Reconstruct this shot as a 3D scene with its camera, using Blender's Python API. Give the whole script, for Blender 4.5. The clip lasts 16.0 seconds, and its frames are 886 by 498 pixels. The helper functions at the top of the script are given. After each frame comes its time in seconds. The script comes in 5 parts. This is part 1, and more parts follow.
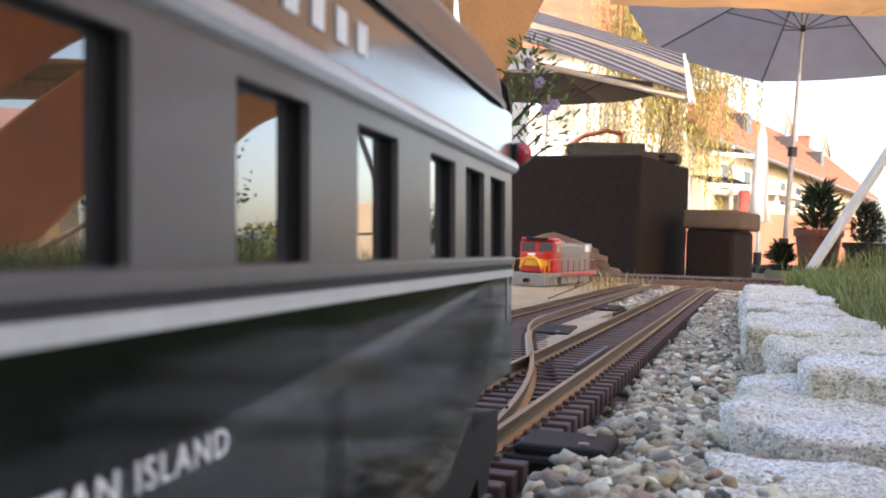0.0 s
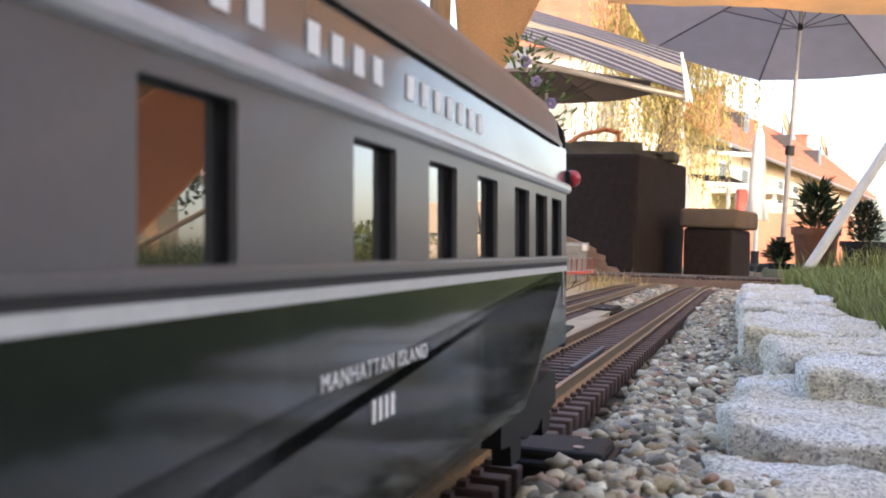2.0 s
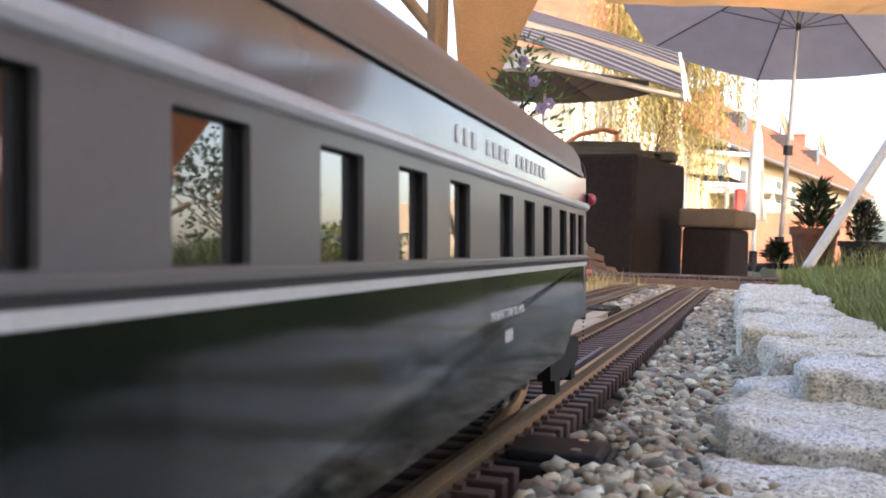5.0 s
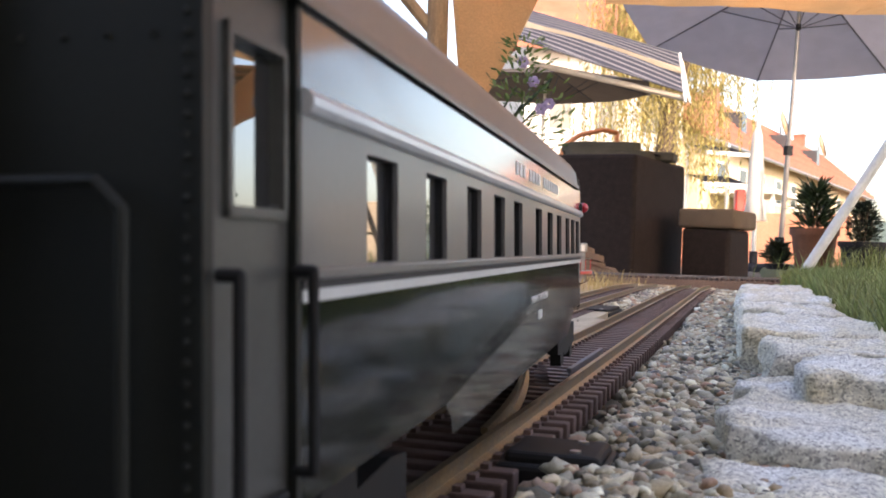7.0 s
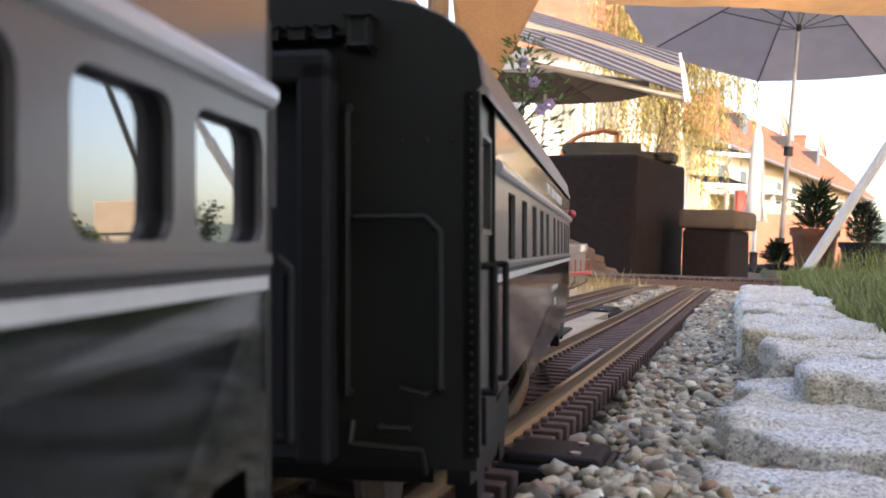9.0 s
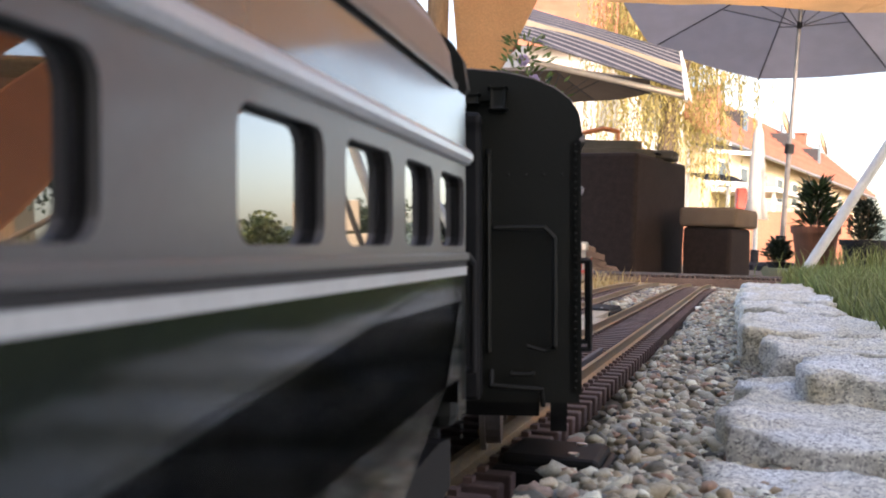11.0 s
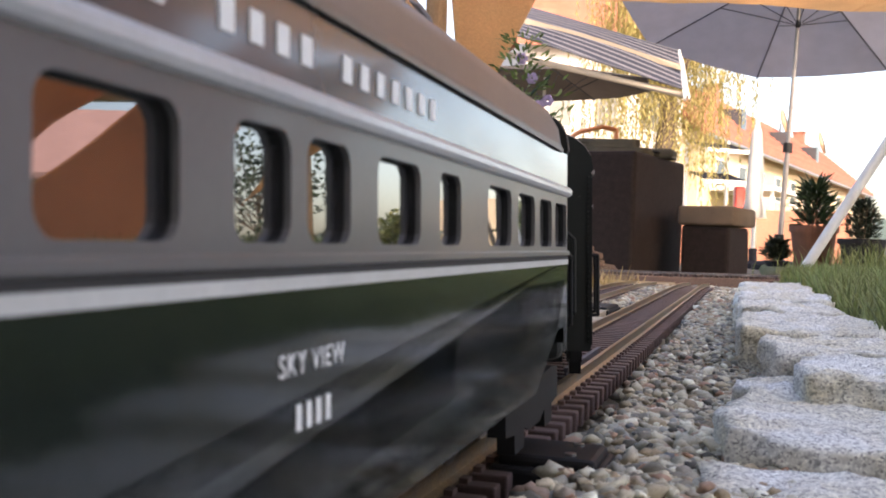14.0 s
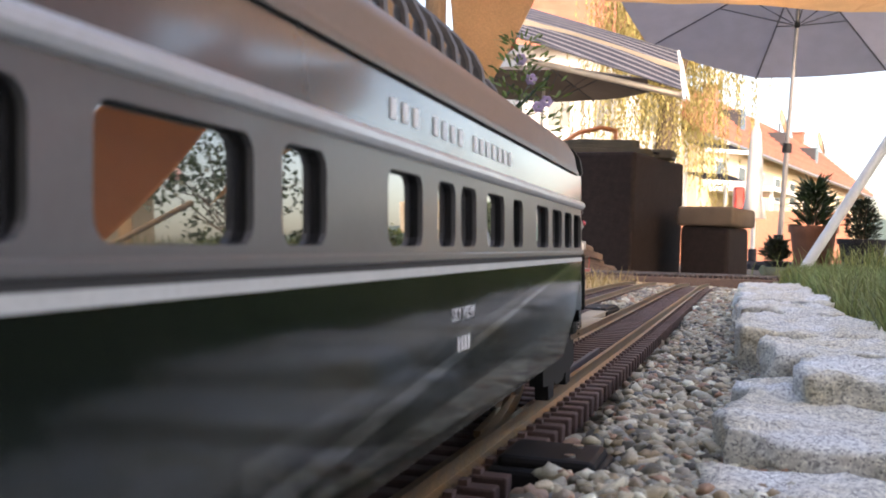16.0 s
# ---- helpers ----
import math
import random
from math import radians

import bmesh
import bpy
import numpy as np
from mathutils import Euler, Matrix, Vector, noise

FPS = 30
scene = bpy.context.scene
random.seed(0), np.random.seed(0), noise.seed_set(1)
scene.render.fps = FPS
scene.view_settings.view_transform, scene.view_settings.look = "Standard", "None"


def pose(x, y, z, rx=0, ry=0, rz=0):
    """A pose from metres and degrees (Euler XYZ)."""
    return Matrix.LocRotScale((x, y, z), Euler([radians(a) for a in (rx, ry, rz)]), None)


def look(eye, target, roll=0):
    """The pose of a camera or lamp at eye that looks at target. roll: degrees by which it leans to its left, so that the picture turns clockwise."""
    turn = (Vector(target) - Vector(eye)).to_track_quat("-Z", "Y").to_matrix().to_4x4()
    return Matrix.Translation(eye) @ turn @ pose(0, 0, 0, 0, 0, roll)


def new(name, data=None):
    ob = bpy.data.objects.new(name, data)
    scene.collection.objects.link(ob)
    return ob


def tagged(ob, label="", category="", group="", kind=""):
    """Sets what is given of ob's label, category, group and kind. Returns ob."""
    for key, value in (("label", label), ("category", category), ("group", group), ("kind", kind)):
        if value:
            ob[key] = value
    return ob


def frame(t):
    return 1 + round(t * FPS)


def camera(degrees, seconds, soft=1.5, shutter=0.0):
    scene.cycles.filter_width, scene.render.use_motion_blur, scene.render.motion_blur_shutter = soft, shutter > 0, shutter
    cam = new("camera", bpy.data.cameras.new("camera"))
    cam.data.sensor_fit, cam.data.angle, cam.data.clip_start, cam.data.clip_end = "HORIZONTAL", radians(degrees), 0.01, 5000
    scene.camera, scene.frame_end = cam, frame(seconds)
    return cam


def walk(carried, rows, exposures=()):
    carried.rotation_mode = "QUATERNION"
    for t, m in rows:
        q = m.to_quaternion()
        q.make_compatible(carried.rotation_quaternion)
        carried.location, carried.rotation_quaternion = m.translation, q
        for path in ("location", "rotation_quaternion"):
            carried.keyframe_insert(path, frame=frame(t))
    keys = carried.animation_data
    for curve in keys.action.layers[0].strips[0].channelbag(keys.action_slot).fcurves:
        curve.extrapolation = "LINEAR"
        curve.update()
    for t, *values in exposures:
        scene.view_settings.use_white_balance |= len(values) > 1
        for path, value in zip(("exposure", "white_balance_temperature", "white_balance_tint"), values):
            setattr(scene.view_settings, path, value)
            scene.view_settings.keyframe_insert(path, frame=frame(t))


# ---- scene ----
cam = camera(47.06, 16.0, soft=1.8)
cam.data.dof.use_dof = True
cam.data.dof.focus_distance = 0.85
cam.data.dof.aperture_fstop = 42.0
walk(cam, [
    (0.0, look((-0.0034, -0.0110, 0.0739), (-0.0392, 9.9887, 0.0060), 2.15)),
    (0.5, look((-0.0031, -0.0100, 0.0740), (-0.0339, 9.9897, 0.0042), 2.13)),
    (1.0, look((-0.0026, -0.0087, 0.0743), (-0.0274, 9.9910, 0.0001), 2.13)),
    (1.5, look((-0.0021, -0.0071, 0.0745), (-0.0212, 9.9926, -0.0019), 2.11)),
    (2.0, look((-0.0014, -0.0049, 0.0745), (-0.0151, 9.9948, -0.0023), 2.08)),
    (2.5, look((-0.0011, -0.0038, 0.0746), (-0.0096, 9.9959, -0.0027), 2.06)),
    (3.0, look((-0.0011, -0.0037, 0.0749), (-0.0059, 9.9960, -0.0026), 2.04)),
    (3.5, look((-0.0009, -0.0032, 0.0750), (-0.0026, 9.9965, -0.0021), 2.04)),
    (4.2, look((-0.0007, -0.0028, 0.0750), (0.0013, 9.9969, -0.0024), 2.05)),
    (5.2, look((-0.0005, -0.0022, 0.0751), (0.0010, 9.9976, -0.0002), 2.03)),
    (6.3, look((-0.0004, -0.0018, 0.0752), (0.0018, 9.9980, 0.0013), 2.03)),
    (7.0, look((-0.0001, -0.0006, 0.0751), (0.0001, 9.9992, 0.0044), 2.01)),
    (8.0, look((-0.0000, -0.0002, 0.0752), (-0.0015, 9.9996, 0.0072), 2.02)),
    (9.2, look((0.0002, 0.0007, 0.0753), (-0.0013, 10.0005, 0.0074), 2.07)),
    (10.2, look((0.0011, 0.0029, 0.0754), (-0.0052, 10.0026, -0.0009), 2.00)),
    (11.3, look((0.0020, 0.0052, 0.0755), (-0.0092, 10.0048, -0.0090), 1.94)),
    (12.0, look((0.0021, 0.0057, 0.0754), (-0.0080, 10.0053, -0.0102), 1.95)),
    (13.0, look((0.0022, 0.0066, 0.0756), (0.0003, 10.0061, -0.0199), 2.01)),
    (14.0, look((0.0025, 0.0073, 0.0757), (0.0091, 10.0068, -0.0247), 2.04)),
    (15.0, look((0.0027, 0.0079, 0.0759), (0.0134, 10.0074, -0.0205), 2.00)),
    (16.0, look((0.0028, 0.0075, 0.0760), (0.0132, 10.0071, -0.0147), 1.94)),
], exposures=[(0.0, 1.91, 6950, 19), (16.0, 1.91, 6950, 19)])

# ---- light ----
SUN_DIR = Vector((0.30, -0.80, 0.50)).normalized()
world = bpy.data.worlds.new("world")
scene.world = world
world.use_nodes = True
wn = world.node_tree.nodes
sky = wn.new("ShaderNodeTexSky")
sky.sky_type = "NISHITA"
sky.sun_disc = False
sky.sun_elevation = math.asin(SUN_DIR.z)
sky.sun_rotation = math.atan2(SUN_DIR.x, SUN_DIR.y)
sky.air_density, sky.dust_density, sky.ozone_density = 1.0, 3.0, 0.6
wn["Background"].inputs["Strength"].default_value = 0.15
world.node_tree.links.new(sky.outputs[0], wn["Background"].inputs["Color"])
sun = new("sun", bpy.data.lights.new("sun", "SUN"))
sun.data.energy, sun.data.angle, sun.data.color = 2.2, radians(0.6), (1.0, 0.87, 0.7)
sun.matrix_world = look(SUN_DIR * 40, (0, 0, 0))

# ---- materials ----


def material(name, color, rough=0.6, metal=0.0, vary=0.25, scale=40.0, bump=0.15, fine=400.0, tint=None, per_piece=0.0, coat=0.0, spec=0.5, translucent=0.0, stretch=(1, 1, 1)):
    """Procedural surface: base colour with broad stains and fine grain, a bumped normal, and a shade that differs from piece to piece."""
    m = bpy.data.materials.new(name)
    m.use_nodes = True
    nt = m.node_tree
    nd, ln = nt.nodes, nt.links
    b = nd["Principled BSDF"]
    co = nd.new("ShaderNodeTexCoord")
    mp = nd.new("ShaderNodeMapping")
    mp.inputs["Scale"].default_value = stretch
    ln.new(co.outputs["Object"], mp.inputs["Vector"])
    n1, n2 = nd.new("ShaderNodeTexNoise"), nd.new("ShaderNodeTexNoise")
    n1.inputs["Scale"].default_value, n1.inputs["Detail"].default_value = scale, 5
    n2.inputs["Scale"].default_value, n2.inputs["Detail"].default_value = fine, 3
    ln.new(mp.outputs[0], n1.inputs["Vector"])
    ln.new(mp.outputs[0], n2.inputs["Vector"])
    other = tint if tint else tuple(c * (1 - vary) for c in color)
    mix = nd.new("ShaderNodeMix")
    mix.data_type = "RGBA"
    mix.inputs["A"].default_value, mix.inputs["B"].default_value = (*color, 1), (*other, 1)
    ramp = nd.new("ShaderNodeMapRange")
    ramp.inputs["From Min"].default_value, ramp.inputs["From Max"].default_value = 0.35, 0.68
    ln.new(n1.outputs["Fac"], ramp.inputs["Value"])
    ln.new(ramp.outputs[0], mix.inputs["Factor"])
    hsv = nd.new("ShaderNodeHueSaturation")
    ln.new(mix.outputs["Result"], hsv.inputs["Color"])
    val = nd.new("ShaderNodeMapRange")
    val.inputs["From Min"].default_value, val.inputs["From Max"].default_value = 0.3, 0.7
    val.inputs["To Min"].default_value, val.inputs["To Max"].default_value = 1 - vary * 0.6, 1 + vary * 0.6
    ln.new(n2.outputs["Fac"], val.inputs["Value"])
    out = val.outputs[0]
    if per_piece:
        info = nd.new("ShaderNodeObjectInfo")
        geo = nd.new("ShaderNodeNewGeometry")
        add = nd.new("ShaderNodeMath")
        add.operation = "ADD"
        ln.new(info.outputs["Random"], add.inputs[0])
        ln.new(geo.outputs["Random Per Island"], add.inputs[1])
        fr = nd.new("ShaderNodeMath")
        fr.operation = "FRACT"
        ln.new(add.outputs[0], fr.inputs[0])
        pr = nd.new("ShaderNodeMapRange")
        pr.inputs["To Min"].default_value, pr.inputs["To Max"].default_value = 1 - per_piece, 1 + per_piece
        ln.new(fr.outputs[0], pr.inputs["Value"])
        mul = nd.new("ShaderNodeMath")
        mul.operation = "MULTIPLY"
        ln.new(out, mul.inputs[0])
        ln.new(pr.outputs[0], mul.inputs[1])
        out = mul.outputs[0]
    ln.new(out, hsv.inputs["Value"])
    ln.new(hsv.outputs[0], b.inputs["Base Color"])
    b.inputs["Roughness"].default_value, b.inputs["Metallic"].default_value = rough, metal
    b.inputs["Coat Weight"].default_value = coat
    b.inputs["Coat Roughness"].default_value = 0.08
    b.inputs["Specular IOR Level"].default_value = spec
    if bump:
        bp = nd.new("ShaderNodeBump")
        bp.inputs["Strength"].default_value, bp.inputs["Distance"].default_value = bump, 0.3 / fine
        ln.new(n2.outputs["Fac"], bp.inputs["Height"])
        ln.new(bp.outputs[0], b.inputs["Normal"])
    if translucent:
        tr, sh = nd.new("ShaderNodeBsdfTranslucent"), nd.new("ShaderNodeMixShader")
        sh.inputs[0].default_value = translucent
        ln.new(hsv.outputs[0], tr.inputs["Color"])
        ln.new(b.outputs[0], sh.inputs[1])
        ln.new(tr.outputs[0], sh.inputs[2])
        ln.new(sh.outputs[0], nd["Material Output"].inputs["Surface"])
    return m


def pebble_material():
    """River pebbles: each stone takes its own colour from a range of greys, browns, whites and reds."""
    m = material("pebble", (0.5, 0.5, 0.5), rough=0.65, vary=0.3, scale=150, fine=900, bump=0.3)
    nd, ln = m.node_tree.nodes, m.node_tree.links
    geo = nd.new("ShaderNodeNewGeometry")
    cr = nd.new("ShaderNodeValToRGB")
    cr.color_ramp.interpolation = "LINEAR"
    stops = [(0.0, (0.043, 0.038, 0.029)), (0.1, (0.167, 0.16, 0.131)), (0.2, (0.33, 0.25, 0.15)), (0.3, (0.461, 0.426, 0.314)), (0.38, (0.145, 0.148, 0.151)), (0.48, (0.55, 0.47, 0.33)),
             (0.56, (0.303, 0.287, 0.233)), (0.64, (0.37, 0.20, 0.12)), (0.7, (0.235, 0.241, 0.222)), (0.8, (0.619, 0.576, 0.426)), (0.9, (0.371, 0.345, 0.264)), (1.0, (0.845, 0.83, 0.682))]
    el = cr.color_ramp.elements
    el[0].position, el[0].color = stops[0][0], (*stops[0][1], 1)
    el[1].position, el[1].color = stops[-1][0], (*stops[-1][1], 1)
    for p, c in stops[1:-1]:
        e = el.new(p)
        e.color = (*c, 1)
    ln.new(geo.outputs["Random Per Island"], cr.inputs["Fac"])
    for n in nd:
        if n.bl_idname == "ShaderNodeHueSaturation":
            ln.new(cr.outputs["Color"], n.inputs["Color"])
    return m


def striped_material(name, a, b_col, pitch, axis):
    """Cloth woven in two-colour stripes of the given pitch along one axis of the object."""
    m = material(name, a, rough=0.85, vary=0.1, scale=6, fine=300, bump=0.1, translucent=0.06)
    nd, ln = m.node_tree.nodes, m.node_tree.links
    co, sep, md = nd.new("ShaderNodeTexCoord"), nd.new("ShaderNodeSeparateXYZ"), nd.new("ShaderNodeMath")
    ln.new(co.outputs["Object"], sep.inputs[0])
    md.operation = "PINGPONG"
    md.inputs[1].default_value = pitch / 2
    ln.new(sep.outputs[axis], md.inputs[0])
    st = nd.new("ShaderNodeMapRange")
    st.inputs["From Min"].default_value, st.inputs["From Max"].default_value = pitch * 0.15, pitch * 0.20
    ln.new(md.outputs[0], st.inputs["Value"])
    mix = nd.new("ShaderNodeMix")
    mix.data_type = "RGBA"
    mix.inputs["A"].default_value, mix.inputs["B"].default_value = (*a, 1), (*b_col, 1)
    ln.new(st.outputs[0], mix.inputs["Factor"])
    for n in nd:
        if n.bl_idname == "ShaderNodeHueSaturation":
            ln.new(mix.outputs["Result"], n.inputs["Color"])
    return m


def granite_material():
    """Split granite: pale feldspar ground, cream staining, dark and white crystal speckles, rough relief."""
    m = material("granite", (0.70, 0.71, 0.685), rough=0.85, vary=0.25, scale=22, fine=330, bump=0.8, tint=(0.60, 0.55, 0.41))
    nd, ln = m.node_tree.nodes, m.node_tree.links
    co = nd.new("ShaderNodeTexCoord")
    vo = nd.new("ShaderNodeTexVoronoi")
    vo.inputs["Scale"].default_value = 1000
    ln.new(co.outputs["Object"], vo.inputs["Vector"])
    cr = nd.new("ShaderNodeValToRGB")
    el = cr.color_ramp.elements
    el[0].position, el[0].color = 0.0, (0.40, 0.40, 0.41, 1)
    el[1].position, el[1].color = 1.0, (1.25, 1.25, 1.25, 1)
    for p, c in ((0.20, (0.6, 0.6, 0.62, 1)), (0.34, (0.88, 0.88, 0.88, 1)), (0.7, (1.0, 1.0, 1.0, 1))):
        e = el.new(p)
        e.color = c
    sp = nd.new("ShaderNodeSeparateColor")
    ln.new(vo.outputs["Color"], sp.inputs[0])
    ln.new(sp.outputs[0], cr.inputs["Fac"])
    mx = nd.new("ShaderNodeMix")
    mx.data_type, mx.blend_type = "RGBA", "MULTIPLY"
    mx.inputs["Factor"].default_value = 1.0
    hs = [n for n in nd if n.bl_idname == "ShaderNodeHueSaturation"][0]
    ln.new(hs.outputs[0], mx.inputs["A"])
    ln.new(cr.outputs[0], mx.inputs["B"])
    ln.new(mx.outputs["Result"], nd["Principled BSDF"].inputs["Base Color"])
    return m


M = {
    "grey_paint": material("grey_paint", (0.098, 0.097, 0.100), rough=0.38, vary=0.08, scale=20, fine=600, bump=0.03, coat=0.15),
    "letter_board": material("letter_board", (0.095, 0.095, 0.098), rough=0.14, vary=0.06, scale=20, fine=600, bump=0.02, coat=0.5, spec=0.6),
    "green_paint": material("green_paint", (0.019, 0.024, 0.021), rough=0.085, vary=0.12, scale=25, fine=600, bump=0.02, coat=0.5),
    "door_grey": material("door_grey", (0.050, 0.051, 0.047), rough=0.42, vary=0.2, scale=40, fine=800, bump=0.06),
    "end_green": material("end_green", (0.0080, 0.0092, 0.0074), rough=0.55, spec=0.35, vary=0.2, scale=60, fine=900, bump=0.08),
    "roof_brown": material("roof_brown", (0.15, 0.125, 0.11), rough=0.42, vary=0.15, scale=30, fine=700, bump=0.05),
    "rail_trim": material("rail_trim", (0.45, 0.46, 0.48), rough=0.3, vary=0.1, scale=50, fine=600, bump=0.03, coat=0.3),
    "white_line": material("white_line", (0.47, 0.48, 0.47), rough=0.4, vary=0.1, scale=80, fine=700, bump=0.02),
    "black_plastic": material("black_plastic", (0.008, 0.008, 0.009), rough=0.6, spec=0.25, vary=0.3, scale=60, fine=900, bump=0.1),
    # also colours the painted shade strip under the belt rail
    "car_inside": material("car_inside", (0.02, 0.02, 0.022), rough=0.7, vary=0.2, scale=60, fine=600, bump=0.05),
    "letter_white": material("letter_white", (0.75, 0.76, 0.75), rough=0.5, vary=0.08, scale=90, fine=900, bump=0.02),
    "red_lens": material("red_lens", (0.45, 0.02, 0.03), rough=0.2, vary=0.1, scale=90, fine=900, bump=0.0, coat=0.5),
    "steel": material("steel", (0.45, 0.45, 0.45), rough=0.3, metal=1.0, vary=0.2, scale=90, fine=900, bump=0.1),
    "brass": material("brass", (0.38, 0.275, 0.145), rough=0.32, metal=0.9, vary=0.35, scale=90, fine=700, bump=0.15, tint=(0.28, 0.235, 0.18)),
    "tie_brown": material("tie_brown", (0.098, 0.064, 0.058), rough=0.6, vary=0.3, scale=120, fine=900, bump=0.3, per_piece=0.2),
    "pole_grey": material("pole_grey", (0.20, 0.185, 0.18), rough=0.35, metal=0.5, vary=0.2, scale=20, fine=300, bump=0.05),
    "pebble": pebble_material(),
    "granite": granite_material(),
    "soil": material("soil", (0.24, 0.20, 0.15), rough=0.95, vary=0.4, scale=9, fine=160, bump=0.6),
    "sand": material("sand", (0.42, 0.33, 0.20), rough=0.95, vary=0.3, scale=14, fine=500, bump=0.5),
    "board": material("board", (0.45, 0.38, 0.27), rough=0.8, vary=0.2, scale=30, fine=500, bump=0.2),
    "grass": material("grass", (0.16, 0.23, 0.075), rough=0.6, vary=0.4, scale=6, fine=60, bump=0.0, tint=(0.20, 0.21, 0.075), per_piece=0.4, translucent=0.3),
    "lawn": material("lawn", (0.095, 0.115, 0.045), rough=0.95, vary=0.4, scale=3, fine=50, bump=0.5),
    "rattan": material("rattan", (0.026, 0.0185, 0.017), rough=0.8, vary=0.3, scale=30, fine=150, bump=0.6, spec=0.2),
    "cushion": material("cushion", (0.17, 0.13, 0.095), rough=0.9, vary=0.2, scale=8, fine=250, bump=0.3),
    "cover_grey": material("cover_grey", (0.085, 0.080, 0.062), rough=0.85, vary=0.25, scale=10, fine=300, bump=0.2),
    "tarp": material("tarp", (0.16, 0.11, 0.085), rough=0.85, vary=0.2, scale=10, fine=300, bump=0.2),
    "sail": material("sail", (0.66, 0.42, 0.21), rough=0.85, vary=0.15, scale=4, fine=160, bump=0.3, translucent=0.55),
    "brown_sail": material("brown_sail", (0.60, 0.29, 0.13), rough=0.85, vary=0.15, scale=4, fine=160, bump=0.3, translucent=0.45),
    "wood": material("wood", (0.30, 0.19, 0.10), rough=0.75, vary=0.35, scale=8, fine=90, bump=0.3, stretch=(6, 6, 1)),
    "parasol": material("parasol", (0.43, 0.42, 0.46), rough=0.9, vary=0.1, scale=5, fine=300, bump=0.1, translucent=0.3),
    "taupe": material("taupe", (0.15, 0.125, 0.105), rough=0.9, vary=0.12, scale=5, fine=300, bump=0.1, translucent=0.05),
    "tan_tape": material("tan_tape", (0.5, 0.42, 0.32), rough=0.9, vary=0.12, scale=5, fine=300, bump=0.1),
    "stripes": striped_material("stripes", (0.26, 0.26, 0.29), (0.055, 0.06, 0.09), 0.052, 1),
    "white_cloth": material("white_cloth", (0.75, 0.73, 0.7), rough=0.9, vary=0.08, scale=5, fine=200, bump=0.1, translucent=0.3),
    "white_metal": material("white_metal", (0.62, 0.62, 0.6), rough=0.45, vary=0.15, scale=20, fine=300, bump=0.05),
    "terracotta": material("terracotta", (0.17, 0.075, 0.045), rough=0.85, vary=0.2, scale=12, fine=200, bump=0.2),
    "dark_pot": material("dark_pot", (0.022, 0.022, 0.028), rough=0.75, spec=0.25, vary=0.2, scale=12, fine=200, bump=0.2),
    "leaf": material("leaf", (0.035, 0.06, 0.025), rough=0.5, vary=0.3, scale=20, fine=200, bump=0.0, per_piece=0.4, translucent=0.3),
    "leaf_light": material("leaf_light", (0.13, 0.19, 0.06), rough=0.5, vary=0.3, scale=20, fine=200, bump=0.0, per_piece=0.35, translucent=0.4),
    "bush": material("bush", (0.035, 0.05, 0.03), rough=0.6, vary=0.3, scale=20, fine=200, bump=0.0, per_piece=0.4, translucent=0.2),
    "willow_leaf": material("willow_leaf", (0.46, 0.38, 0.14), rough=0.55, vary=0.3, scale=2, fine=30, bump=0.0, per_piece=0.35, translucent=0.5),
    "bark": material("bark", (0.14, 0.10, 0.07), rough=0.9, vary=0.4, scale=15, fine=120, bump=0.6),
    "plaster": material("plaster", (0.52, 0.42, 0.28), rough=0.9, vary=0.1, scale=1.2, fine=40, bump=0.15),
    "brick_red": material("brick_red", (0.34, 0.15, 0.10), rough=0.9, vary=0.2, scale=3, fine=60, bump=0.2, per_piece=0.2),
    "roof_tile": material("roof_tile", (0.35, 0.125, 0.08), rough=0.8, vary=0.25, scale=2, fine=40, bump=0.2, per_piece=0.15),
    "pane_dark": material("pane_dark", (0.05, 0.06, 0.07), rough=0.1, vary=0.1, scale=3, fine=20, bump=0.0, spec=0.8),
    "pink_roof": material("pink_roof", (0.55, 0.33, 0.29), rough=0.85, vary=0.15, scale=2, fine=30, bump=0.1),
    "hill": material("hill", (0.09, 0.13, 0.10), rough=1.0, vary=0.3, scale=0.05, fine=0.6, bump=0.0),
    "loco_red": material("loco_red", (0.46, 0.022, 0.02), rough=0.35, vary=0.1, scale=60, fine=600, bump=0.02, coat=0.3),
    "loco_silver": material("loco_silver", (0.26, 0.26, 0.26), rough=0.4, metal=0.3, vary=0.15, scale=60, fine=600, bump=0.05),
    "loco_yellow": material("loco_yellow", (0.75, 0.38, 0.03), rough=0.4, vary=0.1, scale=60, fine=600, bump=0.02),
    "copper": material("copper", (0.55, 0.22, 0.10), rough=0.4, metal=0.6, vary=0.2, scale=20, fine=300, bump=0.05),
    "flower": material("flower", (0.40, 0.32, 0.52), rough=0.6, vary=0.2, scale=90, fine=500, bump=0.0, translucent=0.4),
    "straw": material("straw", (0.42, 0.33, 0.15), rough=0.8, vary=0.3, scale=20, fine=200, bump=0.0, per_piece=0.3),
    "wood_pale": material("wood_pale", (0.48, 0.33, 0.20), rough=0.75, vary=0.3, scale=8, fine=90, bump=0.3, stretch=(6, 6, 1)),
    "dark_metal": material("dark_metal", (0.09, 0.09, 0.11), rough=0.5, vary=0.2, scale=20, fine=200, bump=0.0),
    "cable": material("cable", (0.02, 0.02, 0.02), rough=0.6, vary=0.2, scale=9, fine=90, bump=0.0),
}
smoked = bpy.data.materials.new("smoked_glass")
smoked.use_nodes = True
sb = smoked.node_tree.nodes["Principled BSDF"]
sb.inputs["Base Color"].default_value, sb.inputs["Roughness"].default_value = (0.05, 0.055, 0.06, 1), 0.08
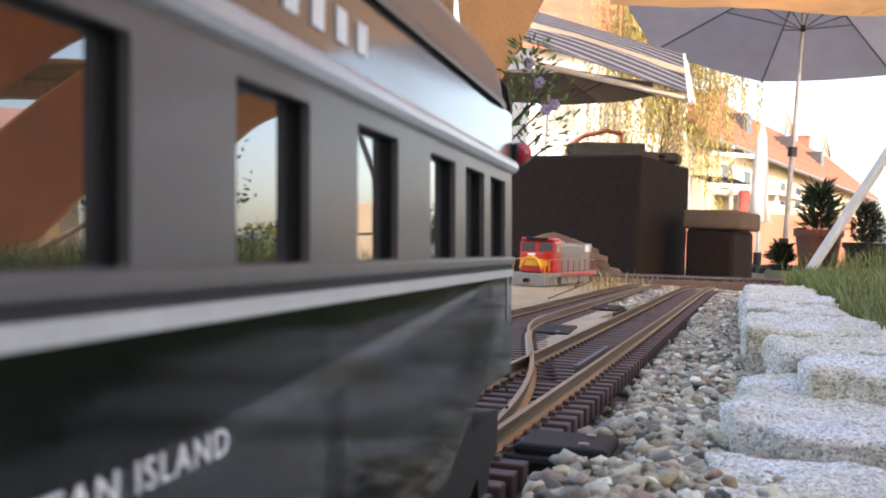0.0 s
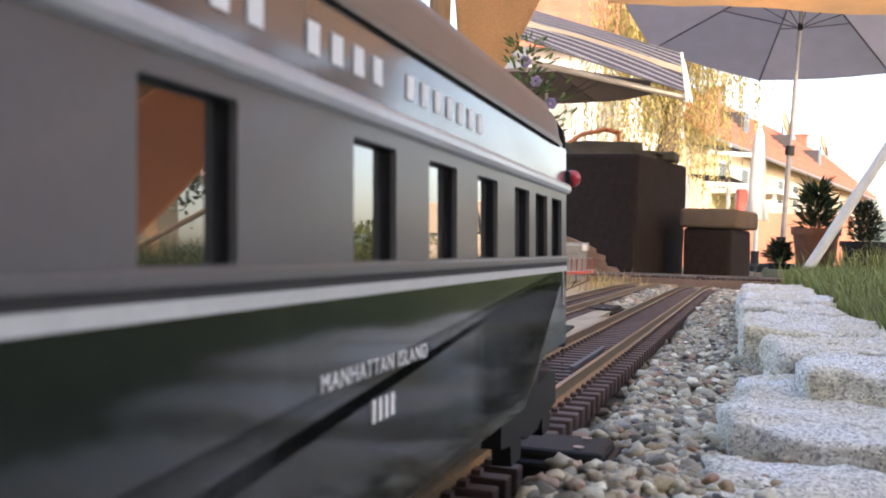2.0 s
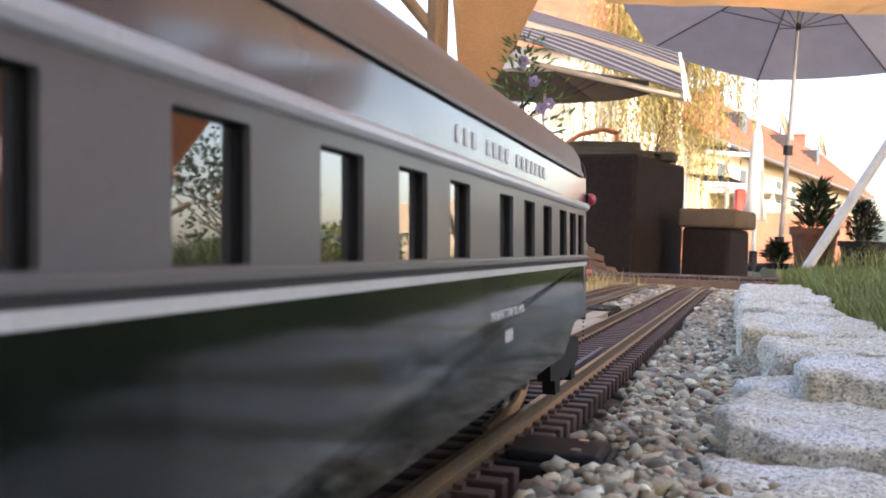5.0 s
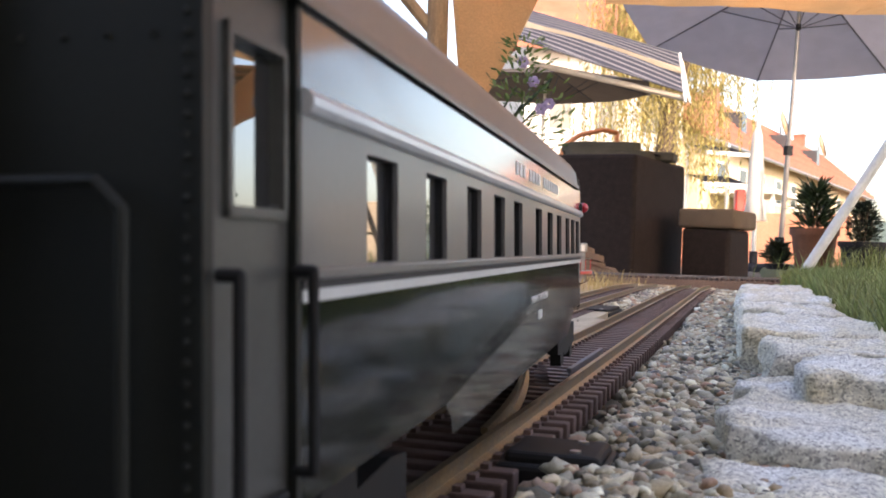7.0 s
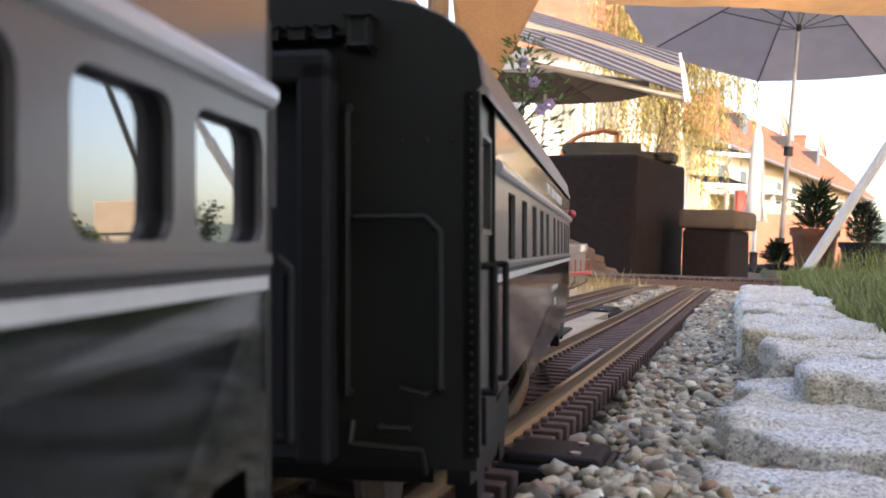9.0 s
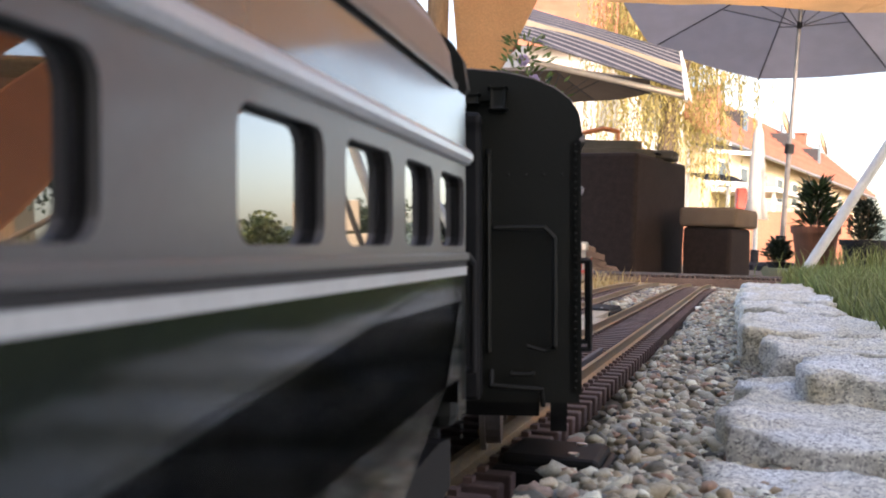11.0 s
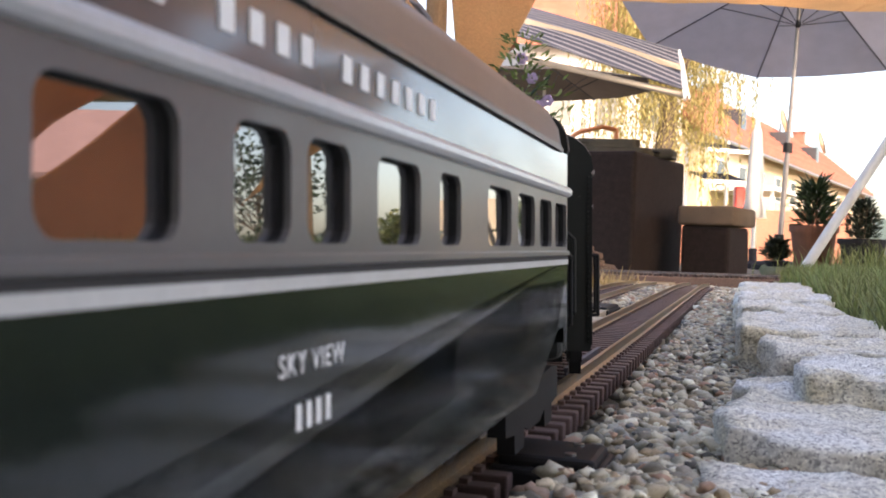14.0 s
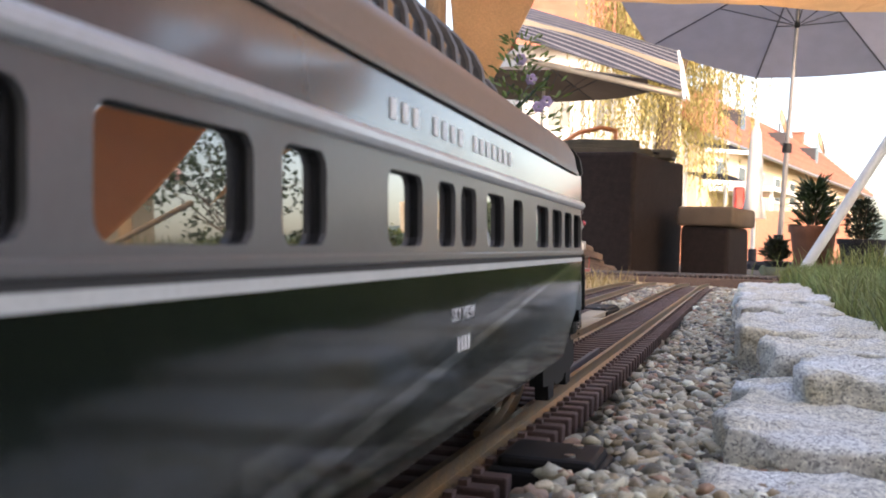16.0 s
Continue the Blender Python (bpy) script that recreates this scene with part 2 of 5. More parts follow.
sb.inputs["Coat Weight"].default_value = 0.5
M["smoked_glass"] = smoked
pane = bpy.data.materials.new("window_glass")
pane.use_nodes = True
pb = pane.node_tree.nodes["Principled BSDF"]
pb.inputs["Base Color"].default_value, pb.inputs["Roughness"].default_value = (0.02, 0.02, 0.022, 1), 0.02
pb.inputs["IOR"].default_value = 2.4
pb.inputs["Coat Weight"].default_value, pb.inputs["Coat IOR"].default_value, pb.inputs["Coat Roughness"].default_value = 1.0, 1.8, 0.02
M["window_glass"] = pane

# ---- builders ----


def part(name, bm, mat, parent=None, label="", smooth=False, at=None):
    """Links a bmesh as one mesh object, under its thing if there is one."""
    me = bpy.data.meshes.new(name)
    bm.normal_update()
    bm.to_mesh(me)
    bm.free()
    me.materials.append(M[mat] if isinstance(mat, str) else mat)
    if smooth:
        for p in me.polygons:
            p.use_smooth = True
    ob = new(name, me)
    if parent:
        ob.parent = parent
    if at is not None:
        ob.matrix_basis = at
    if label:
        ob["label"] = label
    return ob


def share(name, me, parent, m):
    """One more piece on a mesh that it shares with others of its kind."""
    ob = new(name, me)
    ob.parent = parent
    ob.matrix_basis = m
    return ob


def empty(name, m, label, category, group="", kind=""):
    ob = new(name)
    ob.matrix_basis = m
    ob.empty_display_size = 0.01
    return tagged(ob, label, category, group, kind)


def box(bm, lo, hi, bevel=0.0, m=None):
    """A box between two corners, with bevelled edges."""
    g = bmesh.ops.create_cube(bm, size=1)["verts"]
    for v in g:
        v.co = Vector([(lo[i] + hi[i]) / 2 + v.co[i] * (hi[i] - lo[i]) for i in range(3)])
    if bevel:
        es = list({e for v in g for e in v.link_edges})
        g = bmesh.ops.bevel(bm, geom=es, offset=bevel, segments=2, affect="EDGES", profile=0.5)["verts"] + [v for v in g if v.is_valid]
    if m:
        bmesh.ops.transform(bm, matrix=m, verts=list({v for v in g if v.is_valid}))
    return bm


def boxes(*pairs, bevel=0.0):
    bm = bmesh.new()
    for lo, hi in pairs:
        box(bm, lo, hi, bevel)
    return bm


def tube(bm, a, b, r, r2=None, n=10):
    """A round bar from a to b."""
    a, b = Vector(a), Vector(b)
    m = Matrix.Translation((a + b) / 2) @ (b - a).to_track_quat("Z", "Y").to_matrix().to_4x4()
    bmesh.ops.create_cone(bm, cap_ends=True, segments=n, radius1=r, radius2=r if r2 is None else r2, depth=(b - a).length, matrix=m)
    return bm


def bent(bm, pts, r, n=8):
    """A round bar through a row of points."""
    for a, b in zip(pts, pts[1:]):
        tube(bm, a, b, r, None, n)
    for p in pts[1:-1]:
        bmesh.ops.create_icosphere(bm, subdivisions=1, radius=r, matrix=Matrix.Translation(p))
    return bm


def sweep(bm, profile, path, closed=False):
    """Carries a profile of (across, up) along a path of (place, across direction)."""
    rings = []
    for place, across in path:
        place, across = Vector(place), Vector(across).normalized()
        rings.append([bm.verts.new(place + across * u + Vector((0, 0, w))) for u, w in profile])
    k = len(profile)
    for r0, r1 in zip(rings, rings[1:]):
        for i in range(k if closed else k - 1):
            bm.faces.new((r0[i], r0[(i + 1) % k], r1[(i + 1) % k], r1[i]))
    if closed:
        bm.faces.new(rings[0][::-1])
        bm.faces.new(rings[-1])
    return bm


def lathe(bm, prof, n=24):
    """Turns a profile of (radius, height) about the upright axis."""
    rings = [[bm.verts.new((r * math.cos(2 * math.pi * i / n), r * math.sin(2 * math.pi * i / n), z)) for i in range(n)] for r, z in prof]
    for a, b in zip(rings, rings[1:]):
        for i in range(n):
            bm.faces.new((a[i], a[(i + 1) % n], b[(i + 1) % n], b[i]))
    bm.faces.new(rings[0][::-1])
    bm.faces.new(rings[-1])
    return bm


def sheet(bm, corners, nu=12, nv=8, sag=0.0, thick=0.0, wave=0.0):
    """A cloth between four corners, sagging in its middle, with a thickness."""
    a, b, c, d = [Vector(p) for p in corners]
    g = []
    for j in range(nv + 1):
        row = []
        for i in range(nu + 1):
            u, v = i / nu, j / nv
            p = (a * (1 - u) + b * u) * (1 - v) + (d * (1 - u) + c * u) * v
            p.z -= sag * 16 * u * (1 - u) * v * (1 - v)
            p += Vector((0, 0, wave)) * noise.noise(p * 3)
            row.append(bm.verts.new(p))
        g.append(row)
    fs = [bm.faces.new((g[j][i], g[j][i + 1], g[j + 1][i + 1], g[j + 1][i])) for j in range(nv) for i in range(nu)]
    if thick:
        bmesh.ops.solidify(bm, geom=fs, thickness=thick)
    return bm


TH = radians(16.9)
CT, ST = math.cos(TH), math.sin(TH)


def tk(p, s, z=0.0):
    """Track frame to world: p metres to the side of the eye, s metres along the line, z over the rail heads."""
    return Vector((p * CT + s * ST, -p * ST + s * CT, z))


P_MAIN = -0.1204
S_TOE, R_OUT, R_BACK, TURN = 0.2707, 1.693, 1.0, radians(12.8)
OFF = 0.1175
S_IN, R_IN, A_IN = -0.013, 0.78, radians(30)


def approach(l):
    """Centre line behind the eye, where the line comes in out of a curve: (p, s, heading to the left)."""
    if l >= S_IN:
        return P_MAIN, l, 0.0
    back = S_IN - l
    a = min(back / R_IN, A_IN)
    rest = max(0.0, back - R_IN * A_IN)
    return P_MAIN + R_IN * (1 - math.cos(a)) + rest * math.sin(a), S_IN - R_IN * math.sin(a) - rest * math.cos(a), a


def branch(l):
    """Centre line of the diverging line by its length from s = 0: (p, s, heading to the left)."""
    if l <= S_TOE:
        return approach(l)
    l -= S_TOE
    a1 = R_OUT * TURN
    if l <= a1:
        a = l / R_OUT
        return P_MAIN - R_OUT * (1 - math.cos(a)), S_TOE + R_OUT * math.sin(a), a
    p1, s1 = P_MAIN - R_OUT * (1 - math.cos(TURN)), S_TOE + R_OUT * math.sin(TURN)
    l -= a1
    mid = (OFF - (R_OUT + R_BACK) * (1 - math.cos(TURN))) / math.sin(TURN)
    if l <= mid:
        return p1 - l * math.sin(TURN), s1 + l * math.cos(TURN), TURN
    p1, s1 = p1 - mid * math.sin(TURN), s1 + mid * math.cos(TURN)
    l -= mid
    a2 = R_BACK * TURN
    if l <= a2:
        a = TURN - l / R_BACK
        return p1 - R_BACK * (math.cos(a) - math.cos(TURN)), s1 + R_BACK * (math.sin(TURN) - math.sin(a)), a
    return P_MAIN - OFF, s1 + R_BACK * math.sin(TURN) + l - a2, 0.0

# ---- ground ----


def drop(y):
    """How far the garden falls away beyond the near stretch of line."""
    t = min(max((y - 1.9) / 2.6, 0.0), 1.0)
    return -0.075 * t * t * (3 - 2 * t)


def build_ground():
    bm = bmesh.new()
    ys = [-6, -3, -1.5] + [-0.6 + 0.1 * i for i in range(60)] + [6, 7, 8, 10, 13, 18, 30, 60, 120, 400, 1500]
    xs = [-1500, -300, -80, -30, -12, -6, -4] + [-3 + 0.25 * i for i in range(25)] + [4, 6, 12, 30, 80, 300, 1500]
    grid = [[bm.verts.new((x, y, drop(y) - 0.034 + 0.004 * noise.noise((x * 3, y * 3, 0)))) for x in xs] for y in ys]
    for j in range(len(ys) - 1):
        for i in range(len(xs) - 1):
            bm.faces.new((grid[j][i], grid[j][i + 1], grid[j + 1][i + 1], grid[j + 1][i]))
    return tagged(part("ground", bm, "soil", smooth=True), "brown garden soil around the model railway", "ground", kind="structure")


build_ground()

# ---- track ----
RAIL = [(-0.0014, 0.0), (0.0014, 0.0), (0.0014, -0.0022), (0.0005, -0.003), (0.0005, -0.0065), (0.0032, -0.0075), (0.0032, -0.0085), (-0.0032, -0.0085), (-0.0032, -0.0075), (-0.0005, -0.0065), (-0.0005, -0.003), (-0.0014, -0.0022)]
TIE = 0.0187


def rail(name, parent, pts, mat="brass", label=""):
    """One rail along track-frame points (p, s, heading)."""
    path = []
    for p, s, a in pts:
        w = tk(p, s)
        w.z = drop(w.y)
        path.append((w, tk(math.cos(a), math.sin(a)) - tk(0, 0)))
    return part(name, sweep(bmesh.new(), RAIL, path, True), mat, parent, label)


def tie_mesh(length):
    bm = boxes(((-length / 2, -0.0045, -0.019), (length / 2, 0.0045, -0.0088)), bevel=0.0008)
    for x in (-0.0235, 0.0235):
        for dx in (-0.0048, 0.0048):
            box(bm, (x + dx - 0.0016, -0.0028, -0.0089), (x + dx + 0.0016, 0.0028, -0.0068))
    me = bpy.data.meshes.new("tie")
    bm.to_mesh(me)
    bm.free()
    me.materials.append(M["tie_brown"])
    return me


TIE_ME = tie_mesh(0.080)


def tie_at(parent, p, s, a, me=None):
    w = tk(p, s)
    return share("tie", me or TIE_ME, parent, Matrix.Translation((w.x, w.y, drop(w.y))) @ Matrix.Rotation(a - TH, 4, "Z"))


G = 0.0235
main = empty("main_track", pose(0, 0, 0), "straight brass rails on dark brown plastic ties", "track", kind="structure")
for side in (-G, G):
    line = [approach(-1.0 + 0.06 * i) for i in range(61)]
    rail("rail", main, [(p + side * math.cos(a), s + side * math.sin(a), a) for p, s, a in line])
for i in range(180):
    tie_at(main, *approach(-0.81 + TIE * i))
side_track = empty("branch_track", pose(0, 0, 0), "curved brass rails diverging from the main line", "track", kind="structure")


def branch_rail(off, l0, l1, step=0.02):
    out = []
    l = l0
    while l <= l1 + 1e-6:
        p, s, a = branch(l)
        out.append((p + off * math.cos(a), s + off * math.sin(a), a))
        l += step
    return out


rail("rail", side_track, branch_rail(G, 0.40, 2.5))
rail("rail", side_track, branch_rail(-G, 0.33, 2.5))
for i in range(110):
    l = 0.55 + TIE * i
    p, s, a = branch(l)
    if P_MAIN - p > 0.03:
        tie_at(side_track, p, s, a)
# check rail beside the frog
rail("check_rail", side_track, [(P_MAIN + G - 0.008, 0.62 + 0.02 * i, 0.0) for i in range(8)], "dark_metal")

# ---- train ----
HALF = 0.0545


def wall_with_windows(x0, x1, z0, z1, holes, y, thick, corner=0.0):
    """A long side wall in the plane y, with window openings cut through it and lined reveals."""
    bm = bmesh.new()
    rings = []

    def rounded(a, b, c, d, k):
        r = max(corner, 0.0004)
        pts = []
        for cx, cz, a0 in ((b - r, d - r, 0), (a + r, d - r, 90), (a + r, c + r, 180), (b - r, c + r, 270)):
            for q in range(k + 1):
                w = radians(a0 + 90 * q / k)
                pts.append((cx + r * math.cos(w), cz + r * math.sin(w)))
        return pts

    edges = []
    outer = [bm.verts.new((x, y, z)) for x, z in ((x0, z0), (x1, z0), (x1, z1), (x0, z1))]
    for i in range(4):
        edges.append(bm.edges.new((outer[i], outer[(i + 1) % 4])))
    for a, b, c, d in holes:
        vs = [bm.verts.new((x, y, z)) for x, z in rounded(a, b, c, d, 4 if corner > 0.001 else 1)]
        for i in range(len(vs)):
            edges.append(bm.edges.new((vs[i], vs[(i + 1) % len(vs)])))
        rings.append(vs)
    bmesh.ops.triangle_fill(bm, use_beauty=True, use_dissolve=False, edges=edges)
    inside = Vector((0, -math.copysign(thick, y), 0))
    for vs in rings + [outer]:
        new_vs = [bm.verts.new(v.co + inside) for v in vs]
        for i in range(len(vs)):
            bm.faces.new((vs[i], vs[(i + 1) % len(vs)], new_vs[(i + 1) % len(vs)], new_vs[i]))
    bmesh.ops.recalc_face_normals(bm, faces=bm.faces)
    return bm


def roof_profile(n=14):
    pts = [(HALF + 0.0012, 0.1105), (HALF + 0.0015, 0.1125)]
    for i in range(n + 1):
        a = math.pi * i / n
        c, s = math.cos(a), math.sin(a)
        pts.append((0.0550 * math.copysign(abs(c) ** 0.75, c), 0.1135 + 0.0235 * abs(s) ** 0.8))
    return pts + [(-HALF - 0.0015, 0.1125), (-HALF - 0.0012, 0.1105)]


def lettering(parent, text, x, z, size, y, wide, mat="letter_white"):
    cu = bpy.data.curves.new("lettering", "FONT")
    cu.body, cu.size, cu.align_x, cu.align_y, cu.extrude, cu.space_character = text, size, "CENTER", "CENTER", 0.0001, 1.15
    ob = new("lettering", cu)
    me = bpy.data.meshes.new_from_object(ob)
    bpy.data.objects.remove(ob)
    span = max(v.co.x for v in me.vertices) - min(v.co.x for v in me.vertices)
    me.transform(Matrix.Diagonal((wide / span, 1, 1, 1)))
    me.materials.append(M[mat])
    o = new("lettering", me)
    o.parent = parent
    o.matrix_basis = Matrix.Translation((x, y, z)) @ Matrix.Rotation(radians(90), 4, "X")
    return o


def bars(parent, words, x, z, size, y, wide):
    """A painted name as plain upright bars, one for each sign, right-hand side of the car."""
    n = len(words)
    cell = wide / (n - 0.3)
    for i, ch in enumerate(words):
        if ch != " ":
            cx = x + (i - (n - 1) / 2) * cell
            bm = box(bmesh.new(), (cx - cell * 0.24, y - 0.0001, z - size / 2), (cx + cell * 0.24, y + 0.00012, z + size / 2))
            part("painted_bar", bm, "letter_white", parent)


def bogie(parent, x):
    bg = part("bogie", boxes(((x - 0.010, -0.034, 0.010), (x + 0.010, 0.034, 0.022)), bevel=0.001), "black_plastic", parent)
    for y in (-0.0470, 0.0470):
        # one outline: axle boxes hang below the beam, the spring pocket stands above it
        side = bmesh.new()
        shape = [(-0.044, 0.012), (-0.032, 0.011), (-0.031, 0.006), (-0.018, 0.006), (-0.017, 0.011), (-0.009, 0.009), (0.009, 0.009), (0.017, 0.011), (0.018, 0.006), (0.031, 0.006), (0.032, 0.011), (0.044, 0.012),
                 (0.044, 0.021), (0.032, 0.022), (0.010, 0.021), (0.009, 0.026), (-0.009, 0.026), (-0.010, 0.021), (-0.032, 0.022), (-0.044, 0.021)]
        f = side.faces.new([side.verts.new((x + u * 1.12, y - 0.003, 0.004 + (w - 0.004) * 1.32)) for u, w in shape])
        ext = bmesh.ops.extrude_face_region(side, geom=[f])
        bmesh.ops.translate(side, vec=(0, 0.006, 0), verts=[v for v in ext["geom"] if isinstance(v, bmesh.types.BMVert)])
        bmesh.ops.recalc_face_normals(side, faces=side.faces)
        part("side_frame", side, "black_plastic", bg)
    part("end_beam", boxes(((x - 0.046, -0.040, 0.014), (x - 0.0445, 0.040, 0.024)), bevel=0.0005), "black_plastic", bg)
    for dx in (-0.0245, 0.0245):
        bm = bmesh.new()
        for y in (-0.0225, 0.0225):
            tube(bm, (x + dx, y - 0.003, 0.0145), (x + dx, y + 0.003, 0.0145), 0.0145, None, 24)
            tube(bm, (x + dx, y * 0.84 - 0.001, 0.0145), (x + dx, y * 0.84 + 0.001, 0.0145), 0.017, None, 24)
        tube(bm, (x + dx, -0.03, 0.0145), (x + dx, 0.03, 0.0145), 0.002)
        part("wheelset", bm, "steel", bg)
    return bg


def passenger_car(name, label, length, windows, corner, dome=False, names=()):
    """A streamlined coach: x runs forwards, its origin over the rail heads at its middle."""
    car = empty(name, pose(0, 0, 0), label, "railway car", "cars of the passenger train")
    h = length / 2
    lo, belt, rail_z, eave = 0.025, 0.0682 if dome else 0.0658, 0.0955, 0.111
    sill, top = (0.0743, 0.0908) if dome else (0.0707, 0.0911)
    arch = 0.062
    for y in (-HALF, HALF):
        sgn = math.copysign(1, y)
        holes = [(h - b, h - a, sill, top) for a, b in windows]
        v = 0.034
        part("side_wall", wall_with_windows(-h + v, h - 0.004, belt + 0.001, rail_z, holes, y, 0.0012, corner), "grey_paint", car)
        part("window_liner", wall_with_windows(-h + v, h - 0.004, belt + 0.001, rail_z, holes, y - sgn * 0.0013, 0.0012, corner), "black_plastic", car, "black window reveals")
        for a, b, c, d in holes:
            part("window_pane", boxes(((a - 0.001, min(y - sgn * 0.0032, y - sgn * 0.0023), c - 0.001), (b + 0.001, max(y - sgn * 0.0032, y - sgn * 0.0023), d + 0.001))), "window_glass", car)
        bm = bmesh.new()
        sweep(bm, [(0.0, rail_z), (0.0, eave), (-0.004, eave), (-0.004, rail_z)], [((-h + v, y, 0), (0, sgn, 0)), ((h - 0.004, y, 0), (0, sgn, 0))], True)
        bmesh.ops.recalc_face_normals(bm, faces=bm.faces)
        part("letter_board", bm, "letter_board", car)
        # lower side with rounded cut-outs over the bogies
        bm = bmesh.new()
        nose = [(h - 0.086, lo), (h - 0.080, 0.028), (h - 0.050, 0.038), (h - 0.004, 0.038)] if not dome else [(h - 0.072, lo), (h - 0.067, 0.027), (h - 0.027, 0.043), (h - 0.014, 0.043), (h - 0.013, 0.033), (h - 0.004, 0.033)]
        outline = [(-h + v, belt + 0.001), (-h + v, 0.034), (-h + 0.138, 0.034), (-h + 0.144, 0.030), (-h + 0.146, lo)] + nose + [(h - 0.004, belt + 0.001)]
        vs = [bm.verts.new((x, y, z)) for x, z in outline]
        f = bm.faces.new(vs if sgn < 0 else vs[::-1])
        bmesh.ops.solidify(bm, geom=[f], thickness=0.004)
        part("lower_side", bm, "green_paint", car)
        bm = bmesh.new()
        for z, r in ((rail_z + 0.0005, 0.0021),):
            tube(bm, (-h + v, y, z), (h - 0.004, y, z), r, None, 10)
        part("drip_rail", bm, "rail_trim", car, "pale grey raised rail")
        part("belt_rail", boxes(((-h + v, min(y, y + sgn * 0.0011), belt + 0.0026), (h - 0.004, max(y, y + sgn * 0.0011), belt + 0.0046)), bevel=0.0004), "grey_paint", car)
        # flat dark strip that paints the shade on the belt rail's underside
        part("belt_shade_strip", boxes(((-h + v, min(y, y + sgn * 0.0003), belt + 0.0012), (h - 0.004, max(y, y + sgn * 0.0003), belt + 0.0026))), "car_inside", car, "dark strip for the shade under the belt rail")
        if not dome:
            part("end_stripe", boxes(((h - 0.0125, min(y, y + sgn * 0.0004), 0.0525), (h - 0.0115, max(y, y + sgn * 0.0004), belt - 0.0008))), "white_line", car)
        part("stripe", boxes(((-h + v, min(y, y + sgn * 0.0004), belt - 0.0008), (h - 0.004, max(y, y + sgn * 0.0004), belt + 0.0012))), "white_line", car, "thin white painted stripe")
        # vestibule door at the rear
        door = part("door", wall_with_windows(-h + 0.003, -h + v - 0.002, lo + 0.004, eave, [(-h + 0.0105, -h + 0.0285, 0.079, 0.1015)], y - sgn * 0.0015, 0.005, 0.0008), "door_grey", car)
        part("window_pane", boxes(((-h + 0.0095, min(y - sgn * 0.0038, y - sgn * 0.0030), 0.078), (-h + 0.0295, max(y - sgn * 0.0038, y - sgn * 0.0030), 0.1025))), "window_glass", door)
        part("door_frame", boxes(((-h + v - 0.0022, min(y, y - sgn * 0.004), lo), (-h + v, max(y, y - sgn * 0.004), eave)), ((-h, min(y, y - sgn * 0.004), lo), (-h + 0.003, max(y, y - sgn * 0.004), eave))), "end_green", car)
        for x in (-h + 0.004, -h + v - 0.003):
            part("handrail", bent(bmesh.new(), [(x, y + sgn * 0.000, 0.070), (x, y + sgn * 0.003, 0.070), (x, y + sgn * 0.003, 0.040), (x, y, 0.040)], 0.0009), "black_plastic", door)
        part("step_notch", boxes(((-h + 0.010, min(y - sgn * 0.001, y + sgn * 0.0004), 0.026), (-h + v - 0.006, max(y - sgn * 0.001, y + sgn * 0.0004), 0.038)), bevel=0.0004), "black_plastic", door)
        fr = bmesh.new()
        a, b, c, d = -h + 0.009, -h + 0.030, 0.0775, 0.103
        for lo3, hi3 in (((a, c), (a + 0.0015, d)), ((b - 0.0015, c), (b, d)), ((a, c), (b, c + 0.0015)), ((a, d - 0.0015), (b, d))):
            yy = sorted((y - sgn * 0.0016, y - sgn * 0.0006))
            box(fr, (lo3[0], yy[0], lo3[1]), (hi3[0], yy[1], hi3[1]))
        part("door_window_frame", fr, "door_grey", door)
    # roof
    bm = bmesh.new()
    prof = roof_profile()
    rings = []
    for x, k in ((-h + 0.002, 1.0), (-h + 0.01, 1.0), (h - 0.03, 1.0), (h - 0.012, 0.97), (h - 0.003, 0.9), (h, 0.78)):
        rings.append([bm.verts.new((x, u * (k if x > 0 else 1), 0.1105 + (w - 0.1105) * k)) for u, w in prof])
    for r0, r1 in zip(rings, rings[1:]):
        for i in range(len(prof) - 1):
            bm.faces.new((r0[i], r0[i + 1], r1[i + 1], r1[i]))
    for r in (rings[0][::-1], rings[-1]):
        bm.faces.new(r)
    part("roof", bm, "roof_brown", car, smooth=True)
    # ends, floor, inside
    for x, sgn in ((-h, 1), (h, -1)):
        bm = bmesh.new()
        low = lo - 0.003 if sgn > 0 else 0.036
        kx = 1.0 if sgn > 0 or dome else 0.86
        pts = [(-0.0538, low), (0.0538, low), (0.0538, 0.1115)] + [(u * (1 if kx == 1 else 0.985), 0.1115 + (w - 0.1123) * kx) for u, w in prof[2:-2]] + [(-0.0538, 0.1115)]
        vs = [bm.verts.new((x, u, w)) for u, w in pts]
        f = bm.faces.new(vs)
        if (f.normal.x if f.normal.length else 1) * sgn > 0:
            f.normal_flip()
        r = bmesh.ops.extrude_face_region(bm, geom=[f])
        bmesh.ops.translate(bm, vec=(sgn * 0.004, 0, 0), verts=[v for v in r["geom"] if isinstance(v, bmesh.types.BMVert)])
        bmesh.ops.recalc_face_normals(bm, faces=bm.faces)
        end = part("end_wall", bm, "end_green", car)
        ox = -sgn
        part("diaphragm", boxes(((min(x, x + ox * 0.011), -0.021, 0.024), (max(x, x + ox * 0.011), -0.013, 0.118)), ((min(x, x + ox * 0.011), 0.013, 0.024), (max(x, x + ox * 0.011), 0.021, 0.118)),
                                ((min(x, x + ox * 0.011), -0.021, 0.112), (max(x, x + ox * 0.011), 0.021, 0.120)), bevel=0.0015), "black_plastic", end)
        part("end_door", boxes(((x + ox * 0.0002, -0.013, 0.024), (x + ox * 0.0012, 0.013, 0.112))), "car_inside", end)
